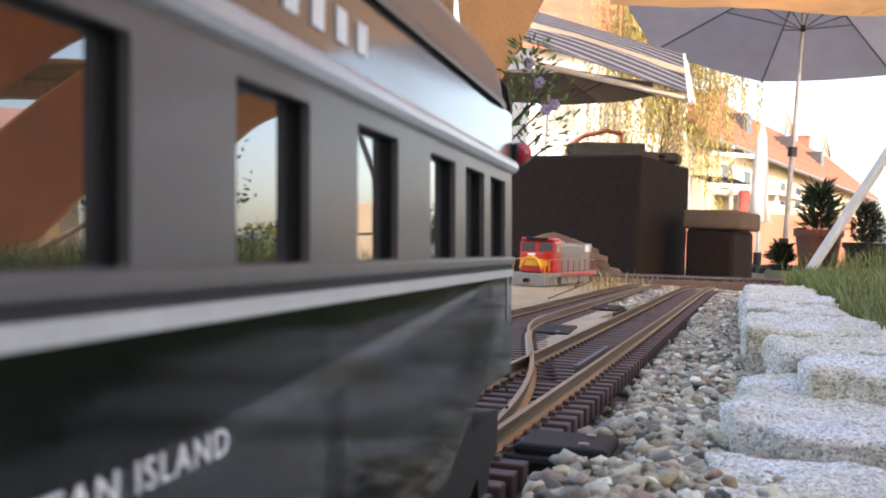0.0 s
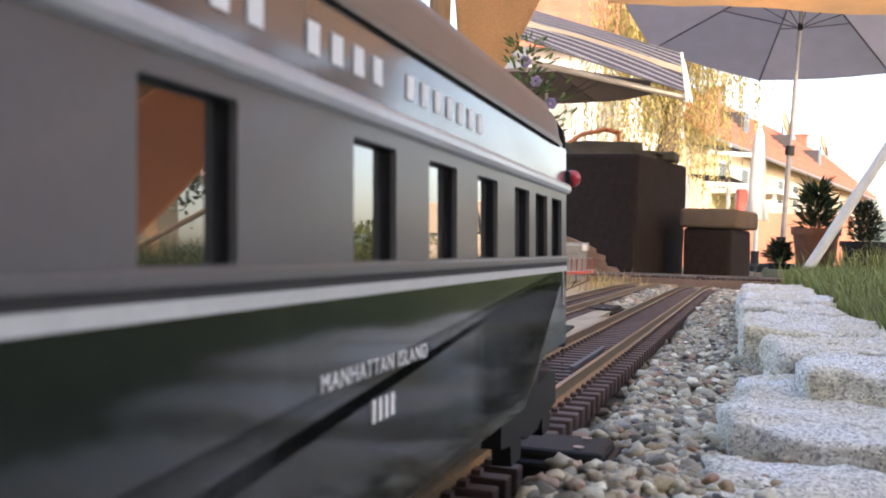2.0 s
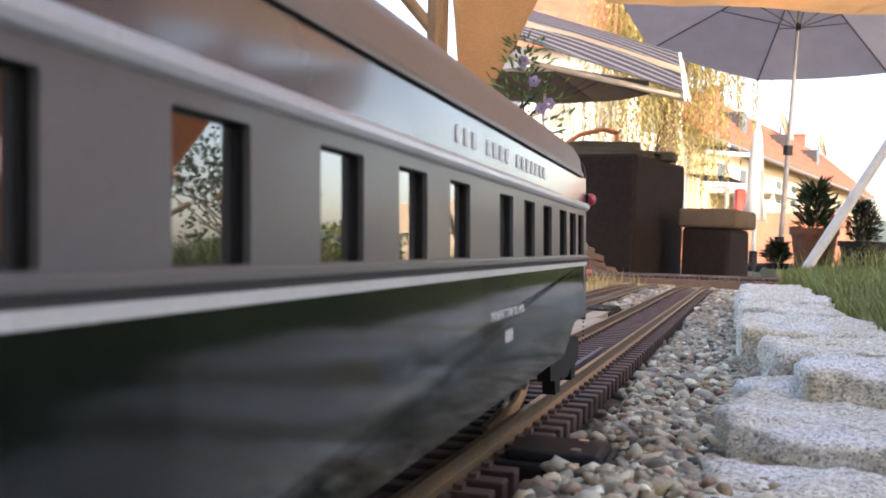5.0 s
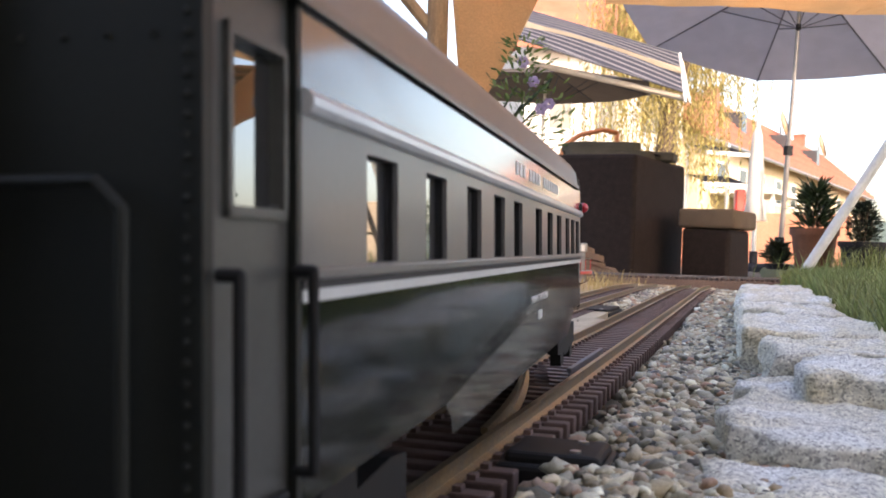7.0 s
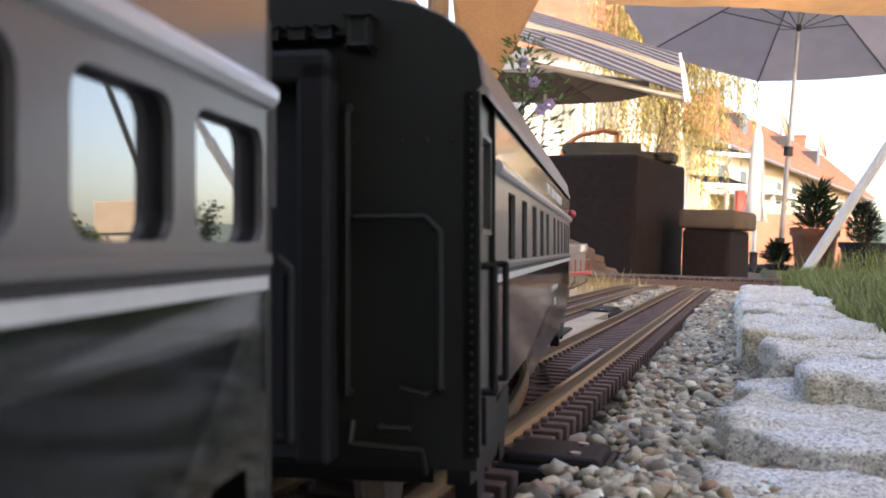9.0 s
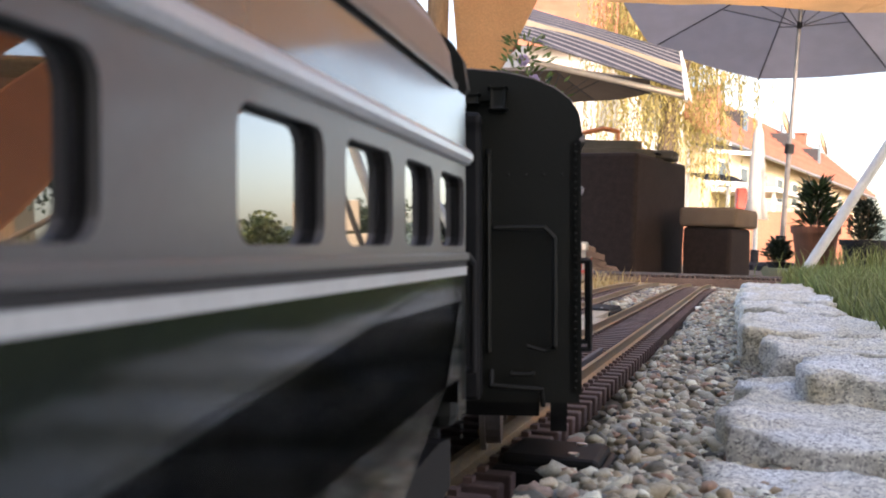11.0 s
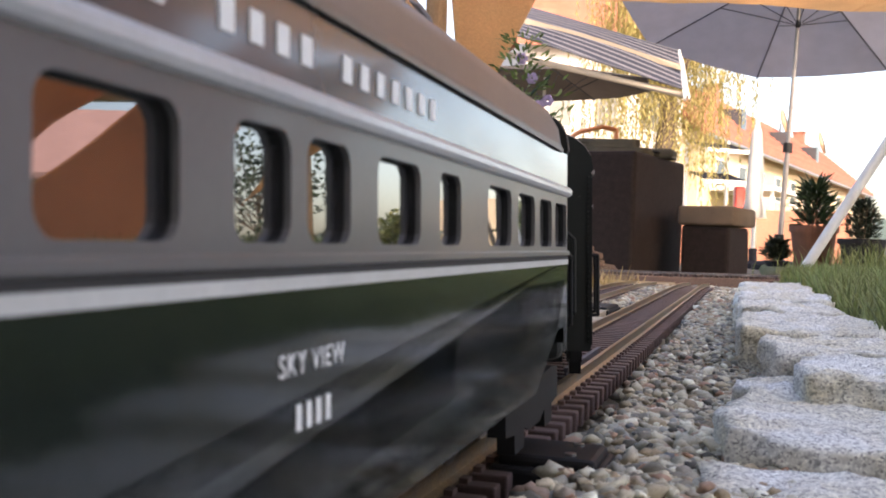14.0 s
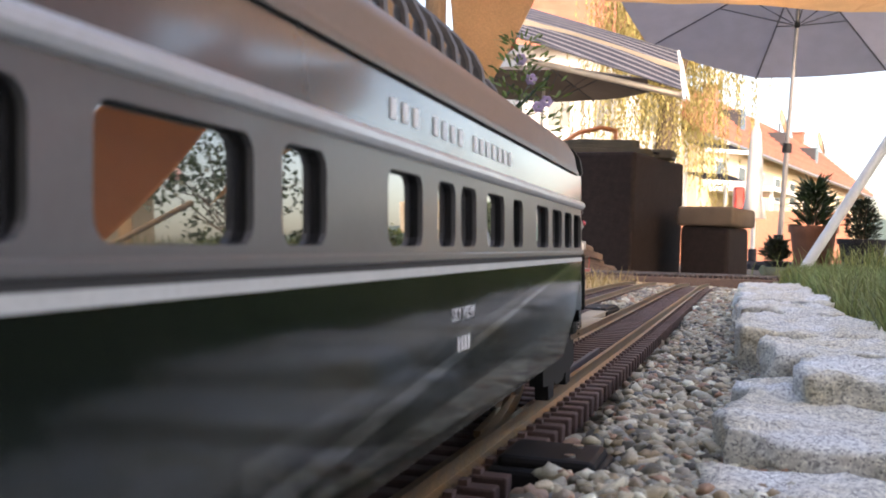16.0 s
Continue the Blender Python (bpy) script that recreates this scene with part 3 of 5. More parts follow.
        rb = bmesh.new()
        for i in range(34):
            for y in (-0.0525, 0.0525):
                bmesh.ops.create_icosphere(rb, subdivisions=1, radius=0.00055, matrix=Matrix.Translation((x + ox * 0.0003, y, 0.027 + i * 0.0025)))
        for i in range(17):
            y = -0.048 + i * 0.006
            if abs(y) > 0.022:
                bmesh.ops.create_icosphere(rb, subdivisions=1, radius=0.0005, matrix=Matrix.Translation((x + ox * 0.0003, y, 0.0995)))
        tagged(part("rivets", rb, "end_green", end), kind="stuff")
        for y in (-1, 1):
            hb = bmesh.new()
            X = x + ox * 0.003
            bent(hb, [(x, y * 0.0245, 0.0815), (X, y * 0.0255, 0.0815), (X, y * 0.042, 0.0815), (X, y * 0.0455, 0.078), (X, y * 0.0455, 0.042), (x, y * 0.0455, 0.041)], 0.0009)
            bent(hb, [(x, y * 0.044, 0.0405), (X, y * 0.042, 0.040), (X, y * 0.036, 0.0415)], 0.0007)
            bent(hb, [(x, y * 0.031, 0.032), (X, y * 0.031, 0.032), (X, y * 0.038, 0.032), (x, y * 0.038, 0.032)], 0.0008)
            bent(hb, [(x, y * 0.024, 0.033), (X, y * 0.024, 0.028), (X, y * 0.041, 0.027), (x, y * 0.0415, 0.021)], 0.0009)
            bent(hb, [(x, y * 0.0232, 0.108), (X, y * 0.0232, 0.106), (X, y * 0.0232, 0.04), (x, y * 0.0232, 0.04)], 0.001)
            part("grab_iron", hb, "end_green", end)
        cb = bmesh.new()
        for i in range(5):
            box(cb, (x + ox * 0.0, 0.008 - i * 0.0065 - 0.002, 0.1235), (x + ox * 0.004, 0.008 - i * 0.0065 + 0.002, 0.1265), 0.0008)
        box(cb, (x, -0.027, 0.1245), (x + ox * 0.003, 0.010, 0.1255))
        box(cb, (x, -0.029, 0.1215), (x + ox * 0.005, -0.024, 0.1285), 0.001)
        part("air_vent_pipe", cb, "end_green", end)
        tube_bm = boxes(((min(x, x + ox * 0.018), -0.004, 0.013), (max(x, x + ox * 0.018), 0.004, 0.019)), ((min(x + ox * 0.014, x + ox * 0.024), -0.008, 0.011), (max(x + ox * 0.014, x + ox * 0.024), 0.008, 0.021)), bevel=0.001)
        part("coupler", tube_bm, "black_plastic", car)
    part("floor", boxes(((-h + 0.005, -0.046, 0.036), (h - 0.005, 0.046, 0.041)), ((-0.07, -0.03, 0.024), (0.06, 0.03, 0.036)), bevel=0.001), "car_inside", car)
    part("ceiling_panel", boxes(((-h + 0.005, -0.045, 0.1075), (h - 0.005, 0.045, 0.1095))), "car_inside", car)
    for x in (-h + 0.066, h - 0.050):
        bogie(car, x)
    if dome:
        vest = part("vestibule", boxes(((h - 0.001, -0.051, 0.028), (h + 0.015, 0.051, 0.114)), bevel=0.004), "end_green", car, "dark green vestibule at the leading end")
        for y in (-0.0515, 0.0515):
            part("handrail", bent(bmesh.new(), [(h + 0.004, y, 0.072), (h + 0.004, y * 1.04, 0.072), (h + 0.012, y * 1.04, 0.070), (h + 0.012, y * 1.04, 0.042), (h + 0.012, y, 0.042)], 0.0009), "black_plastic", vest)
            part("vestibule_window", boxes(((h + 0.003, y - 0.0004, 0.080), (h + 0.011, y + 0.0004, 0.100)), bevel=0.0003), "car_inside", vest)
        DX = 0.043
        db = bmesh.new()
        prof2 = [(0.040 * math.cos(a), 0.128 + 0.029 * math.sin(a) ** 0.7) for a in [math.pi * i / 14 for i in range(15)]]
        rings = []
        for x, k in ((0.10, 0.15), (0.085, 0.62), (0.06, 0.95), (0.04, 1.0), (-0.09, 1.0), (-0.11, 0.95), (-0.135, 0.62), (-0.15, 0.15)):
            rings.append([db.verts.new((x + DX, u, 0.126 + (w - 0.126) * k)) for u, w in prof2])
        for r0, r1 in zip(rings, rings[1:]):
            for i in range(14):
                db.faces.new((r0[i], r0[i + 1], r1[i + 1], r1[i]))
        dm = part("dome", db, "smoked_glass", car, "smoked curved dome glazing", smooth=True)
        rb = bmesh.new()
        for x in [0.085, 0.06] + [0.04 - 0.0186 * i for i in range(8)] + [-0.11, -0.135]:
            k = 0.62 if x in (0.085, -0.135) else 0.95 if x in (0.06, -0.11) else 1.0
            bent(rb, [(x + DX, u * 1.012, 0.126 + (w - 0.126) * k + 0.0005) for u, w in prof2], 0.0013, 6)
        tube(rb, (0.04 + DX, 0, 0.1575), (-0.09 + DX, 0, 0.1575), 0.001)
        part("dome_ribs", rb, "roof_brown", dm)
        part("dome_sill", boxes(((-0.153 + DX, -0.0445, 0.122), (0.103 + DX, -0.038, 0.1295)), ((-0.153 + DX, 0.038, 0.122), (0.103 + DX, 0.0445, 0.1295)), bevel=0.001), "roof_brown", car)
    else:
        for y in (-1, 1):
            bm = bmesh.new()
            bmesh.ops.create_uvsphere(bm, u_segments=16, v_segments=10, radius=0.0033, matrix=Matrix.Translation((h + 0.0028, y * 0.0560, 0.1005)))
            lamp = part("marker_lamp", bm, "red_lens", car, "red marker lamp", smooth=True)
            part("lamp_bracket", boxes(((h - 0.003, y * 0.0545 - 0.0012, 0.098), (h + 0.001, y * 0.0545 + 0.0012, 0.103)), bevel=0.0005), "black_plastic", lamp)
    for text, x, z, size, wide in names:
        if text.startswith("#"):
            bars(car, text[1:], x, z, size, -HALF - 0.0002, wide)
        else:
            lettering(car, text, x, z, size, -HALF - 0.00025, wide)
    return car


OBS_L, DOME_L = 0.553, 0.553
obs_windows = [(c - 0.0112, c + 0.0112) for c in (0.0262, 0.0575, 0.0905, 0.1360, 0.1785, 0.2224, 0.2857, 0.3298, 0.3752, 0.4250, 0.4730)]
observation_car = passenger_car("observation_car", "two-tone grey and dark green model observation coach on rails", OBS_L, obs_windows, 0.0, False,
                                [("#XXX XXXX XXXXXXX", 0.2765 - 0.2175, 0.1036, 0.0047, 0.150), ("MANHATTAN ISLAND", 0.2765 - 0.220, 0.0523, 0.0040, 0.0556), ("#XXXX", 0.2765 - 0.219, 0.0448, 0.0040, 0.0125)])
dome_windows = [(0.0055, 0.0335), (0.0405, 0.0650), (0.0740, 0.1020), (0.1120, 0.1425), (0.1710, 0.1895), (0.2045, 0.2315), (0.2455, 0.2640), (0.2700, 0.2880), (0.3016, 0.3280), (0.3630, 0.3823), (0.3925, 0.4330), (0.4440, 0.4750)]
dome_car = passenger_car("dome_car", "two-tone grey and dark green model dome coach on rails", DOME_L, dome_windows, 0.0035, True,
                         [("#XXX XXXX XXXXXXX", 0.2765 - 0.2605, 0.1036, 0.0045, 0.1345), ("SKY VIEW", 0.2765 - 0.2620, 0.0562, 0.0048, 0.0255), ("#XXXX", 0.2765 - 0.2620, 0.0482, 0.0040, 0.0141)])

# ---- stones and gravel ----


def granite_block(p0, p1, s0, s1, top, seed):
    """A rough split granite block: a subdivided box with bulging, chipped faces."""
    bm = bmesh.new()
    bmesh.ops.create_cube(bm, size=1)
    bmesh.ops.subdivide_edges(bm, edges=bm.edges[:], cuts=23, use_grid_fill=True)
    for v in bm.verts:
        c = v.co.copy()
        r = 0.014
        q = Vector([max(-0.5 + r, min(0.5 - r, a)) for a in c])
        d = c - q
        c = q + (d.normalized() * r if d.length else d)
        w = Vector(((p0 + p1) / 2 + c.x * (p1 - p0), (s0 + s1) / 2 + c.y * (s1 - s0), (top - 0.045) / 2 + c.z * (top + 0.045)))
        n = Vector((noise.noise(w * 16 + Vector((seed, 0, 0))), noise.noise(w * 16 + Vector((0, seed, 5))), 0.38 * noise.noise(w * 16 + Vector((9, 0, seed)))))
        f = Vector((noise.noise(w * 55 + Vector((seed, 0, 0))), noise.noise(w * 55 + Vector((0, seed, 5))), noise.noise(w * 70 + Vector((9, 0, seed)))))
        g2 = noise.noise(w * 160)
        w += n * 0.0085 + f * 0.0040 + Vector((g2, g2, g2)) * 0.0022
        v.co = tk(w.x, w.y, w.z)
    ob = part("granite_block", bm, "granite", smooth=True)
    return tagged(ob, "rough split grey granite edging block beside gravel", "stone", "granite edging blocks")


BLOCKS = [(-0.06, 0.20, -0.014, 0.16, -0.008), (0.21, 0.405, -0.013, 0.155, -0.006), (0.418, 0.600, -0.005, 0.16, 0.0055), (0.515, 0.612, 0.030, 0.165, 0.0165), (0.622, 0.742, 0.011, 0.16, 0.0190), (0.752, 0.935, -0.006, 0.098, 0.0215),
          (0.946, 1.10, -0.006, 0.078, 0.0235), (1.11, 1.26, -0.012, 0.082, 0.0255), (1.27, 1.43, -0.010, 0.074, 0.0245), (1.44, 1.60, -0.012, 0.08, 0.025), (1.61, 1.77, -0.012, 0.078, 0.023)]
for k, (a, b, p0, p1, top) in enumerate(BLOCKS):
    granite_block(p0, p1, a, b, top, k * 3.7)


def pebble_meshes(n, level):
    out = []
    for k in range(n):
        bm = bmesh.new()
        bmesh.ops.create_icosphere(bm, subdivisions=level, radius=1)
        for v in bm.verts:
            v.co *= 1 + 0.50 * noise.noise(v.co * 1.35 + Vector((k * 7.1, 0, 0))) + 0.16 * noise.noise(v.co * 3.1 + Vector((0, k * 5.3, 0)))
        out.append((np.array([v.co[:] for v in bm.verts]), [[v.index for v in f.verts] for f in bm.faces]))
        bm.free()
    return out


def gravel(name, label, places, mat="pebble"):
    """A bed of pebbles joined into one mesh; each place is (x, y, z, size)."""
    fine, coarse = pebble_meshes(10, 2), pebble_meshes(10, 1)
    rnd = random.Random(5)
    vs, fs, base = [], [], 0
    for x, y, z, r in places:
        pv, pf = (fine if y < 0.55 else coarse)[rnd.randrange(10)]
        m = np.array(Euler((rnd.uniform(-0.5, 0.5), rnd.uniform(-0.5, 0.5), rnd.uniform(0, 6.28))).to_matrix())
        s = np.array((r * rnd.uniform(0.85, 1.35), r * rnd.uniform(0.75, 1.05), r * rnd.uniform(0.5, 0.8)))
        vs.append((pv * s) @ m.T + (x, y, z))
        fs += [[i + base for i in f] for f in pf]
        base += len(pv)
    me = bpy.data.meshes.new(name)
    me.from_pydata(np.concatenate(vs).tolist(), [], fs)
    me.polygons.foreach_set("use_smooth", [True] * len(fs))
    me.materials.append(M[mat])
    return tagged(new(name, me), label, "gravel", kind="stuff")


def bed(p0, p1, s0, s1, n, rmin, rmax, z, seed, jig=0.006):
    rnd = random.Random(seed)
    out = []
    for _ in range(n):
        p, s = rnd.uniform(p0, p1), rnd.uniform(s0, s1)
        w = tk(p, s)
        r = rnd.uniform(rmin, rmax) * (1.35 if rnd.random() < 0.12 else 1)
        out.append((w.x, w.y, z + drop(w.y) + rnd.uniform(-jig, jig) + 0.004 * noise.noise((p * 14, s * 14, 2)), r))
    return out


near_bed = [q for q in bed(-0.062, 0.02, 0.10, 0.60, 11000, 0.0020, 0.0040, -0.0135, 1) if not (-0.094 < q[0] * CT - q[1] * ST < -0.048 and 0.366 < q[0] * ST + q[1] * CT < 0.425)]
gravel("gravel_bed", "mixed grey, brown and white river pebbles", near_bed + bed(-0.066, 0.02, 0.6, 1.2, 10500, 0.0021, 0.0042, -0.0138, 2) + bed(-0.072, 0.02, 1.2, 2.3, 7000, 0.0028, 0.0056, -0.0150, 3)
       + bed(-0.066, 0.10, 2.25, 2.9, 1500, 0.004, 0.008, -0.02, 9)
       + bed(-0.205, -0.165, 1.46, 2.4, 1500, 0.0034, 0.0068, -0.016, 4) + bed(-0.10, 0.02, -0.1, 0.10, 700, 0.0045, 0.0075, -0.02, 6) + bed(-0.066, -0.005, 0.16, 0.36, 1100, 0.0024, 0.0042, -0.0095, 14) + bed(-0.30, -0.05, 2.35, 3.2, 900, 0.005, 0.009, -0.018, 7))
gravel("ballast_under_track", "small brown pebbles between the ties", bed(-0.165, -0.062, -0.1, 2.3, 1600, 0.003, 0.0055, -0.0235, 8, 0.003))

# board under the lineside gear, point motors
bb = bmesh.new()
box(bb, (-0.178, 0.80, -0.030), (-0.162, 1.20, -0.009), 0.001)
box(bb, (-0.214, 0.93, -0.030), (-0.1785, 1.46, -0.010), 0.001)
tagged(part("plywood_board", bb, "board", at=Matrix.Rotation(-TH, 4, "Z")), "pale plywood board lying between the two tracks", "board")
sb2 = bmesh.new()
box(sb2, (-1.3, 1.35, -0.040), (-0.295, 4.3, -0.012), 0.004)
tagged(part("sandy_board", sb2, "sand", at=Matrix.Translation((0, 0, 0.015)) @ Matrix.Rotation(radians(-1.0), 4, "X") @ Matrix.Rotation(-TH, 4, "Z")), "sand-coloured weathered board beside the tracks", "board")


def point_motor(p, s, a=0.0, half=0.050, lift=0.0):
    """A black switch machine: a long low case with chamfered lid, screw heads and a drive rod."""
    w = tk(p, s)
    mt = empty("point_motor", Matrix.Translation((w.x, w.y, drop(w.y))) @ Matrix.Rotation(a - TH, 4, "Z") , "black plastic switch machine beside the track", "switch machine", "switch machines")
    part("case", boxes(((-0.021, -half - 0.005, -0.024), (0.021, half + 0.005, -0.011 + lift)), bevel=0.002), "black_plastic", mt)
    part("lid", boxes(((-0.0185, -half, -0.0130 + lift), (0.0185, half, -0.0070 + lift)), bevel=0.0022), "black_plastic", mt)
    for y in (0.008 - half, half - 0.008):
        part("screw", tube(bmesh.new(), (0.008, y, lift - 0.008), (0.008, y, lift - 0.0062), 0.0022, None, 12), "steel", mt)
    part("drive_rod", boxes(((-0.045, -0.003, -0.0145), (-0.018, 0.003, -0.012)), bevel=0.0005), "black_plastic", mt)
    return mt


point_motor(-0.070, 0.398, 0.0, 0.018, 0.003)
point_motor(-0.188, 0.985, radians(4))
point_motor(-0.196, 1.40, radians(-2))

# ---- lawn ----


def build_lawn():
    bm = bmesh.new()
    ss = [-1.5 + 0.06 * i for i in range(80)] + [3.6, 4.2, 5, 6.5, 9, 14, 30, 60]
    ps = [0.14, 0.165, 0.2, 0.3, 0.45, 0.7, 1.0, 1.5, 2.2, 3.5, 6, 12, 30]
    edge = lambda j, p, s: p - 0.068 if j < 2 and s > 0.75 else p
    g = [[bm.verts.new(tk(edge(j, p, s), s, min(drop(tk(p, s).y), 0) - 0.0 + (0.012 if j else -0.03) + 0.010 * noise.noise((p * 4, s * 4, 1)) + 0.022 * min(p, 1.2))) for j, p in enumerate(ps)] for s in ss]
    for i in range(len(ss) - 1):
        for j in range(len(ps) - 1):
            bm.faces.new((g[i][j], g[i][j + 1], g[i + 1][j + 1], g[i + 1][j]))
    tagged(part("lawn", bm, "lawn", smooth=True), "mown green lawn behind the stone edging", "lawn", kind="structure")


build_lawn()


def blades(name, label, spots, mat, hmin, hmax, width):
    """Grass blades as bent tapering strips, joined."""
    rnd = random.Random(11)
    vs, fs = [], []
    for x, y, z in spots:
        h, a = rnd.uniform(hmin, hmax), rnd.uniform(0, 6.28)
        lean = rnd.uniform(0.1, 0.75) * h
        dx, dy = math.cos(a), math.sin(a)
        w = width * rnd.uniform(0.6, 1.2)
        k = len(vs)
        for u, ww in ((0, 1), (0.35, 0.9), (0.7, 0.6)):
            cx, cy, cz = x + dx * lean * u * u, y + dy * lean * u * u, z + h * u * (1 - 0.25 * u)
            vs += [(cx - dy * w * ww / 2, cy + dx * w * ww / 2, cz), (cx + dy * w * ww / 2, cy - dx * w * ww / 2, cz)]
        vs.append((x + dx * lean, y + dy * lean, z + h * 0.78))
        fs += [(k, k + 1, k + 3, k + 2), (k + 2, k + 3, k + 5, k + 4), (k + 4, k + 5, k + 6)]
    me = bpy.data.meshes.new(name)
    me.from_pydata(vs, [], fs)
    me.materials.append(M[mat])
    return tagged(new(name, me), label, "grass", kind="stuff")


rnd = random.Random(21)
spots = []
for _ in range(27000):
    q, s = abs(rnd.gauss(0, 0.24)), rnd.uniform(0.35, 3.4)
    p = q + (0.155 if s < 0.76 else 0.088)
    w = tk(p, s)
    spots.append((w.x, w.y, min(drop(w.y), 0) + 0.008 + 0.022 * min(p, 1.2)))
for _ in range(9000):
    p, s = rnd.uniform(0.2, 3.0), rnd.uniform(0.5, 5.5)
    w = tk(p, s)
    spots.append((w.x, w.y, min(drop(w.y), 0) + 0.008 + 0.022 * min(p, 1.2)))
blades("lawn_grass", "green grass blades of uneven length", spots, "grass", 0.016, 0.062, 0.0020)
spots = []
for _ in range(700):
    x, y = 0.95 + abs(rnd.gauss(0, 0.20)), 2.35 + rnd.gauss(0, 0.25)
    spots.append((x, y, min(drop(y), 0) + 0.012 + 0.022 * min(x, 1.2)))
blades("long_grass", "longer bent grass blades round the pole", spots, "grass", 0.05, 0.11, 0.0030)
spots = []
for cx, cy, n in ((0.55, 3.55, 160), (0.62, 3.75, 120), (0.46, 2.9, 60), (0.42, 2.6, 50)):
    for _ in range(n):
        x, y = cx + rnd.gauss(0, 0.05), cy + rnd.gauss(0, 0.06)
        spots.append((x, y, drop(y) - 0.03))
blades("dry_grass_tuft", "dry straw-coloured grass beside the board", spots, "straw", 0.03, 0.09, 0.003)
# fallen twig by the track
tw = bmesh.new()
bent(tw, [tk(-0.30, 1.52, -0.006), tk(-0.275, 1.60, 0.008), tk(-0.252, 1.63, 0.020)], 0.0012, 6)
bent(tw, [tk(-0.275, 1.60, 0.008), tk(-0.262, 1.57, 0.022)], 0.0009, 6)
tagged(part("dry_twig", tw, "bark"), "dry forked twig lying over the rails", "twig")

# rank grass before the side screen
spots = []
for _ in range(3600):
    az, r = radians(rnd.uniform(34, 62)), rnd.uniform(3.0, 3.7)
    spots.append((r * math.sin(az), r * math.cos(az), 0.025))
blades("rank_grass", "tall unmown grass beside the side screen", spots, "grass", 0.10, 0.21, 0.006)

# the far line that crosses before the sofa
ft = empty("far_track", Matrix.Translation((0.95, 4.45, -0.033)) @ Matrix.Rotation(radians(4), 4, "Z"), "dark curved track crossing in front of the sofa", "track", kind="structure")
part("roadbed", boxes(((-0.55, -0.06, -0.07), (1.6, 0.06, -0.018)), bevel=0.006), "tie_brown", ft)
for y in (-0.0235, 0.0235):
    part("rail", boxes(((-0.55, y - 0.0014, -0.0085), (1.6, y + 0.0014, 0.0)), ((-0.55, y - 0.0032, -0.0095), (1.6, y + 0.0032, -0.0080))), "dark_metal", ft)
for i in range(95):
    share("tie", TIE_ME, ft, Matrix.Translation((-0.53 + i * 0.0224, 0, 0)) @ Matrix.Rotation(radians(90), 4, "Z"))

# ---- locomotive on the far siding ----


